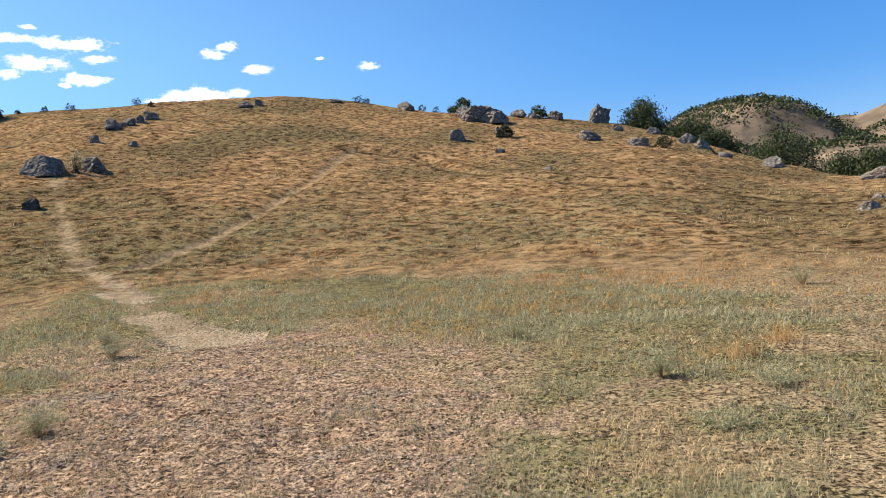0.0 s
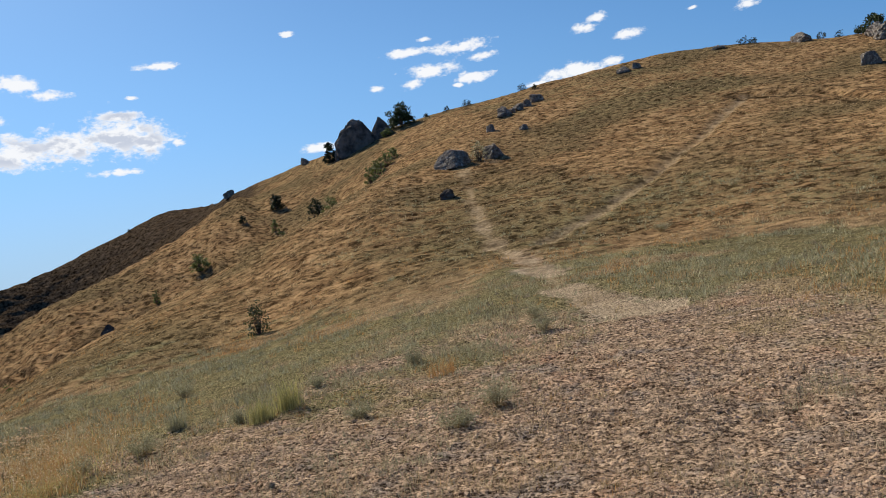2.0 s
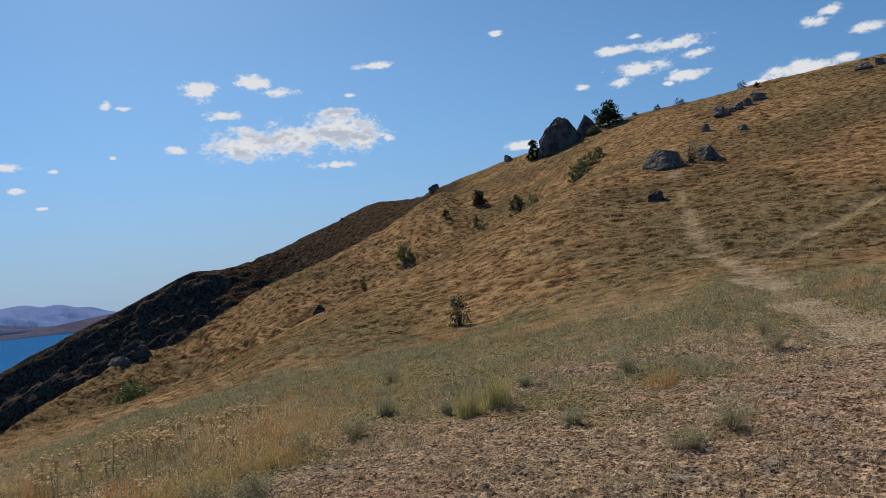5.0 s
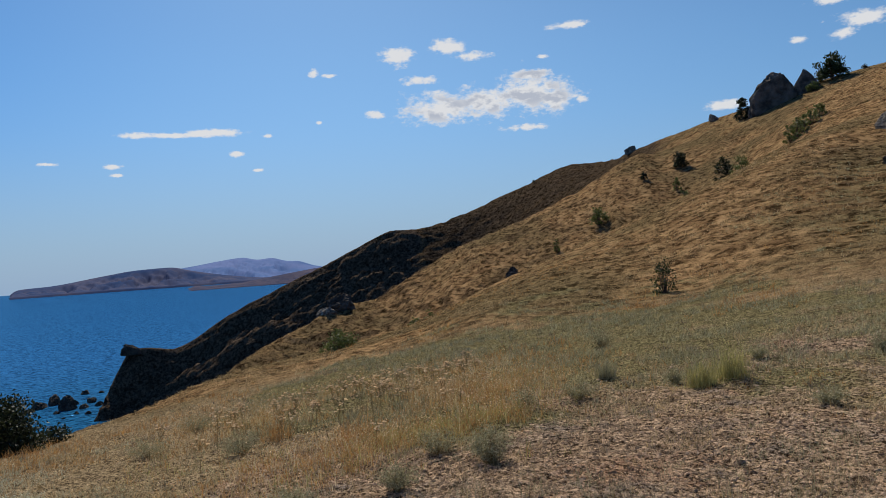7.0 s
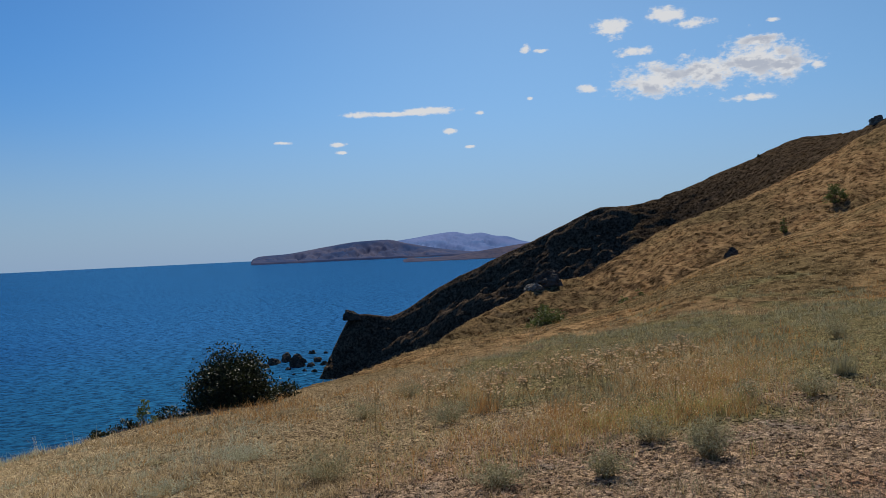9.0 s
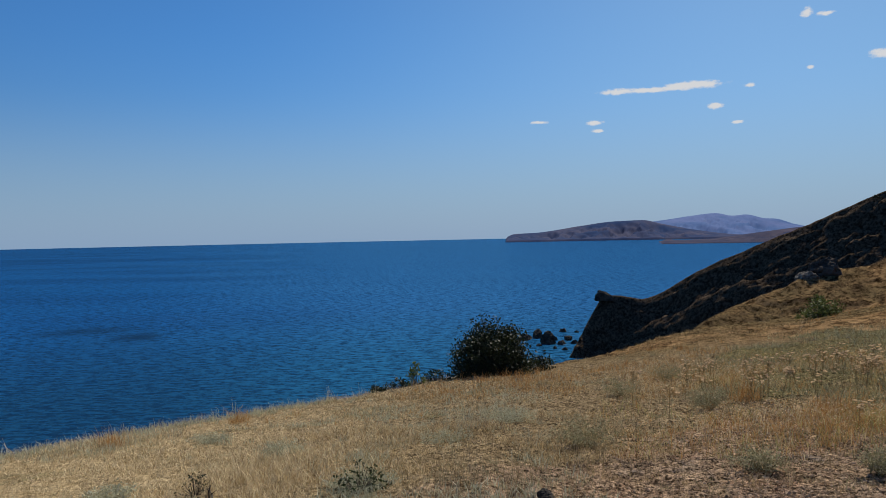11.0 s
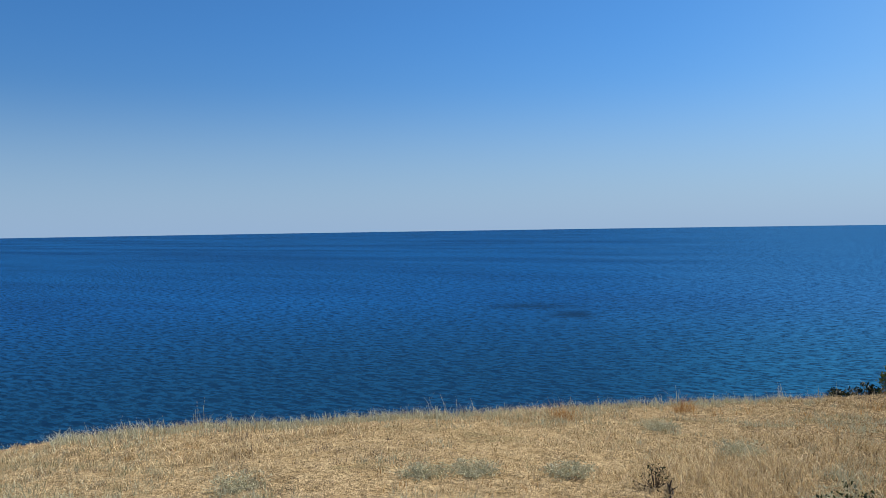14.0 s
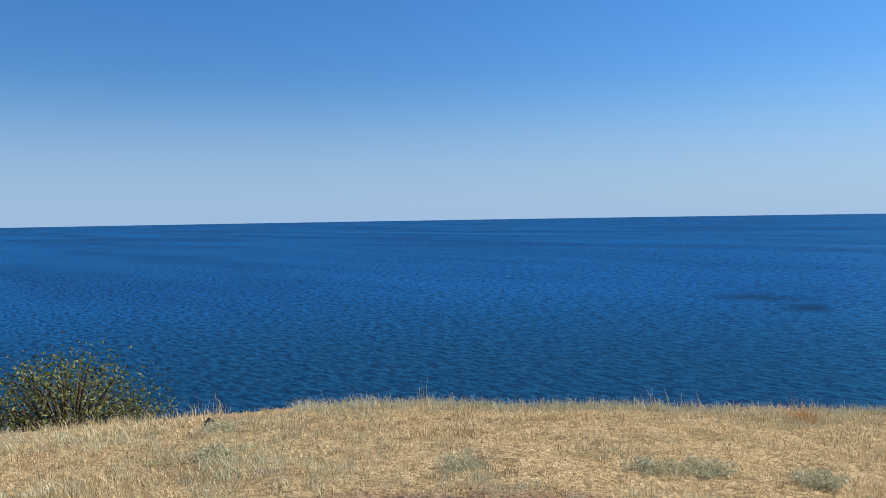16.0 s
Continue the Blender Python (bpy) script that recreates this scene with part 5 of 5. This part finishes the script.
    for name, m, label, lot in (("pale_seed_heads", UMBEL, "pale dried seed heads among yarrow stalks", slice(0, 6500)), ("rust_seed_heads", RUSSET, "rust-brown dried seed heads among yarrow stalks", slice(6500, 15000))):
        tagged(link_mesh(name, *leaves(tips[lot], 0.0085, gen, 0.6), m, smooth=False), label, "seed heads", kind="stuff")
    # wormwood belt
    x, y, r, b, c, gen = scatter(260000, 3.5, 60, 502)
    keep = gen.uniform(0, 1, len(x)) < 0.8 * c["sage"] * (1 - c["dust"]) * (1 - c["trail"]) * step(fbm(x * 0.9 + 4, y * 0.9, 4), -0.2, 0.25)
    keep &= ~((b > 84) & (r > brow(b) + 1))
    sea = keep & (b > 80)
    v, f = blades(x[sea], y[sea], heights_at(x[sea], y[sea]), gen.uniform(0.04, 0.11, sea.sum()), 0.9, 0.006, 9, gen, True, 0.9)
    tagged(link_mesh("pale_wormwood", v, f, PALE_SAGE, smooth=False), "pale grey-green wormwood among bleached grass", "herbs", kind="stuff")
    keep &= ~sea
    x, y, r = x[keep], y[keep], r[keep]
    v, f = blades(x, y, heights_at(x, y), gen.uniform(0.04, 0.16, len(x)) * np.where(r < 10, 0.6, 1.0), 0.95, np.clip(r * 0.0009, 0.004, 0.028), 8, gen, False, 0.8)
    tagged(link_mesh("wormwood_belt", v, f, SAGE, smooth=False), "grey-green belt of low wormwood", "herbs", kind="stuff")
    # rust-brown weeds in patches
    x, y, r, b, c, gen = scatter(40000, 4, 40, 503)
    keep = gen.uniform(0, 1, len(x)) < step(fbm(x * 0.35 + 70, y * 0.35, 3), 0.05, 0.3) * (1 - c["dust"]) * (1 - c["trail"]) * (1 - 0.9 * c["soil"]) * np.where(b > 100, 0.2, np.where(b < -8, 1.0, 0.8))
    keep &= ~((b > 76) & (r > brow(b) + 2))
    x, y, r = x[keep], y[keep], r[keep]
    v, f = blades(x, y, heights_at(x, y), gen.uniform(0.08, 0.22, len(x)) * np.where(r < 11, 0.5, 1.0), 0.8, np.clip(r * 0.0008, 0.004, 0.02), 6, gen, False, 0.6)
    tagged(link_mesh("dry_weeds", v, f, RUSSET, smooth=False), "rust-brown dried weeds in patches", "weeds", kind="stuff")
    # flattened stubble on trodden soil
    x, y, r, b, c, gen = scatter(120000, 2.8, 26, 504)
    keep = gen.uniform(0, 1, len(x)) < np.clip(c["soil"] + 0.25, 0, 1) * (1 - 0.8 * c["dust"]) * step(fbm(x * 1.6, y * 1.6, 3), -0.35, 0.15)
    keep &= ~((b > 76) & (r > brow(b)))
    x, y, r = x[keep], y[keep], r[keep]
    v, f = blades(x, y, heights_at(x, y) + 0.014, gen.uniform(0.012, 0.032, len(x)), 2.4, np.clip(r * 0.0009, 0.004, 0.016), 5, gen, False, 1.6)
    tagged(link_mesh("stubble", v, f, LITTER, smooth=False), "flattened grey-tan stubble on trodden soil", "stubble", kind="stuff")
    # tall stalks along the cliff's edge
    gen = np.random.default_rng(505)
    b = np.radians(gen.uniform(84, 178, 2600))
    edge = np.interp(np.degrees(b), BEARINGS, LINE_R[1])
    r = edge * gen.normal(0.97, 0.06, len(b))
    x, y = ORIGIN[0] - np.sin(b) * r, ORIGIN[1] + np.cos(b) * r
    keep = fbm(x * 0.8, y * 0.8, 3) > -0.1
    x, y, r = x[keep], y[keep], r[keep]
    v, f = blades(x, y, heights_at(x, y), gen.uniform(0.05, 0.2, len(x)) * np.where(gen.uniform(0, 1, len(x)) < 0.08, 1.9, 1.0), 0.5, 0.005, 5, gen, True, 0.3)
    tagged(link_mesh("edge_grass", v, f, PALE_STRAW, smooth=False), "tall pale grass stalks along the cliff's edge", "grass", kind="stuff")
    b = np.radians(gen.uniform(100, 150, 1300))
    r = np.interp(np.degrees(b), BEARINGS, LINE_R[1]) * gen.normal(0.92, 0.05, len(b))
    x, y = ORIGIN[0] - np.sin(b) * r, ORIGIN[1] + np.cos(b) * r
    v, f = blades(x, y, heights_at(x, y), gen.uniform(0.06, 0.19, len(x)), 0.7, 0.006, 8, gen, True, 0.5)
    tagged(link_mesh("edge_wormwood", v, f, PALE_SAGE, smooth=False), "grey-green wormwood along the cliff's edge", "herbs", kind="stuff")


grass()


def low_tufts():
    """Small wispy tufts of wormwood and dead grass all over the terrace."""
    for name, label, category, mat, count, seed, high in (("low_wormwood", "small pale grey-green tufts scattered over bare soil", "herbs", SAGE, 1500, 521, 0.15), ("dead_tufts", "small grey-brown dead tufts scattered over bare soil", "grass", DRY_STALK, 1300, 522, 0.13),
                                                          ("pale_tufts", "small silvery wormwood tufts in bleached grass", "herbs", PALE_SAGE, 1500, 524, 0.16), ("straw_tufts", "small bleached straw tufts among trodden soil", "grass", STRAW, 1200, 523, 0.16)):
        x, y, r, b, c, gen = scatter(count * 3, 3.6, 20, seed, 84.0 if mat == PALE_SAGE else -36.0)
        patch = fbm(x * 0.45 + seed, y * 0.45, 3)
        keep = (gen.uniform(0, 1, len(x)) < step(patch, -0.2, 0.35) * (1 - c["dust"])) & (r < np.interp(b, BEARINGS, LINE_R[1]) - 0.3)
        x, y, r = x[keep][:count], y[keep][:count], r[keep][:count]
        tall = gen.uniform(0.25, 1.0, len(x)) ** 1.5 * high + 0.03
        tall = tall * np.where(np.degrees(np.arctan2(ORIGIN[0] - x, y - ORIGIN[1])) > 92, 0.75, 1.0)
        v, f = blades(x, y, heights_at(x, y), tall, 0.75, np.clip(r * 0.0005, 0.003, 0.008), 30, gen, False, 0.75)
        tagged(link_mesh(name, v, f, mat, smooth=False), label, category, kind="stuff")


low_tufts()


def gravel():
    """Flat chips of stone and clods on the trodden soil."""
    x, y, r, b, c, gen = scatter(120000, 2.6, 20, 506, -36, 90)
    keep = gen.uniform(0, 1, len(x)) < np.clip(c["soil"] + 0.04, 0, 1) * (1 - 0.8 * c["dust"]) * (0.3 + 0.7 * step(fbm(x * 0.9 + 30, y * 0.9, 3), -0.3, 0.2)) * step(b, 88, 70)
    x, y, r = x[keep], y[keep], r[keep]
    n = len(x)
    z = heights_at(x, y)
    s = np.minimum(gen.gamma(2.0, 0.0055, n), 0.030) * np.clip(r / 8, 0.7, 1.4) + 0.006
    ang = gen.uniform(0, 2 * np.pi, n)
    verts = np.empty((n, 5, 3))
    for k in range(4):
        a = ang + k * np.pi / 2 + gen.normal(size=n) * 0.35
        d = s * gen.uniform(0.6, 1.4, n)
        verts[:, k] = np.stack([x + np.cos(a) * d, y + np.sin(a) * d, z + s * gen.uniform(-0.35, 0.15, n)], -1)
    off, way = s * gen.uniform(0, 0.7, n), gen.uniform(0, 2 * np.pi, n)
    verts[:, 4] = np.stack([x + np.cos(way) * off, y + np.sin(way) * off, z + 0.004 + s * gen.uniform(0.12, 0.34, n)], -1)
    k = np.arange(n)[:, None] * 5
    faces = np.vstack([k + t for t in ([0, 1, 4], [1, 2, 4], [2, 3, 4], [3, 0, 4])])
    tagged(link_mesh("gravel", verts.reshape(-1, 3), faces, GRAVEL, smooth=False), "loose stone chips and clods on bare soil", "gravel", kind="stuff")


gravel()
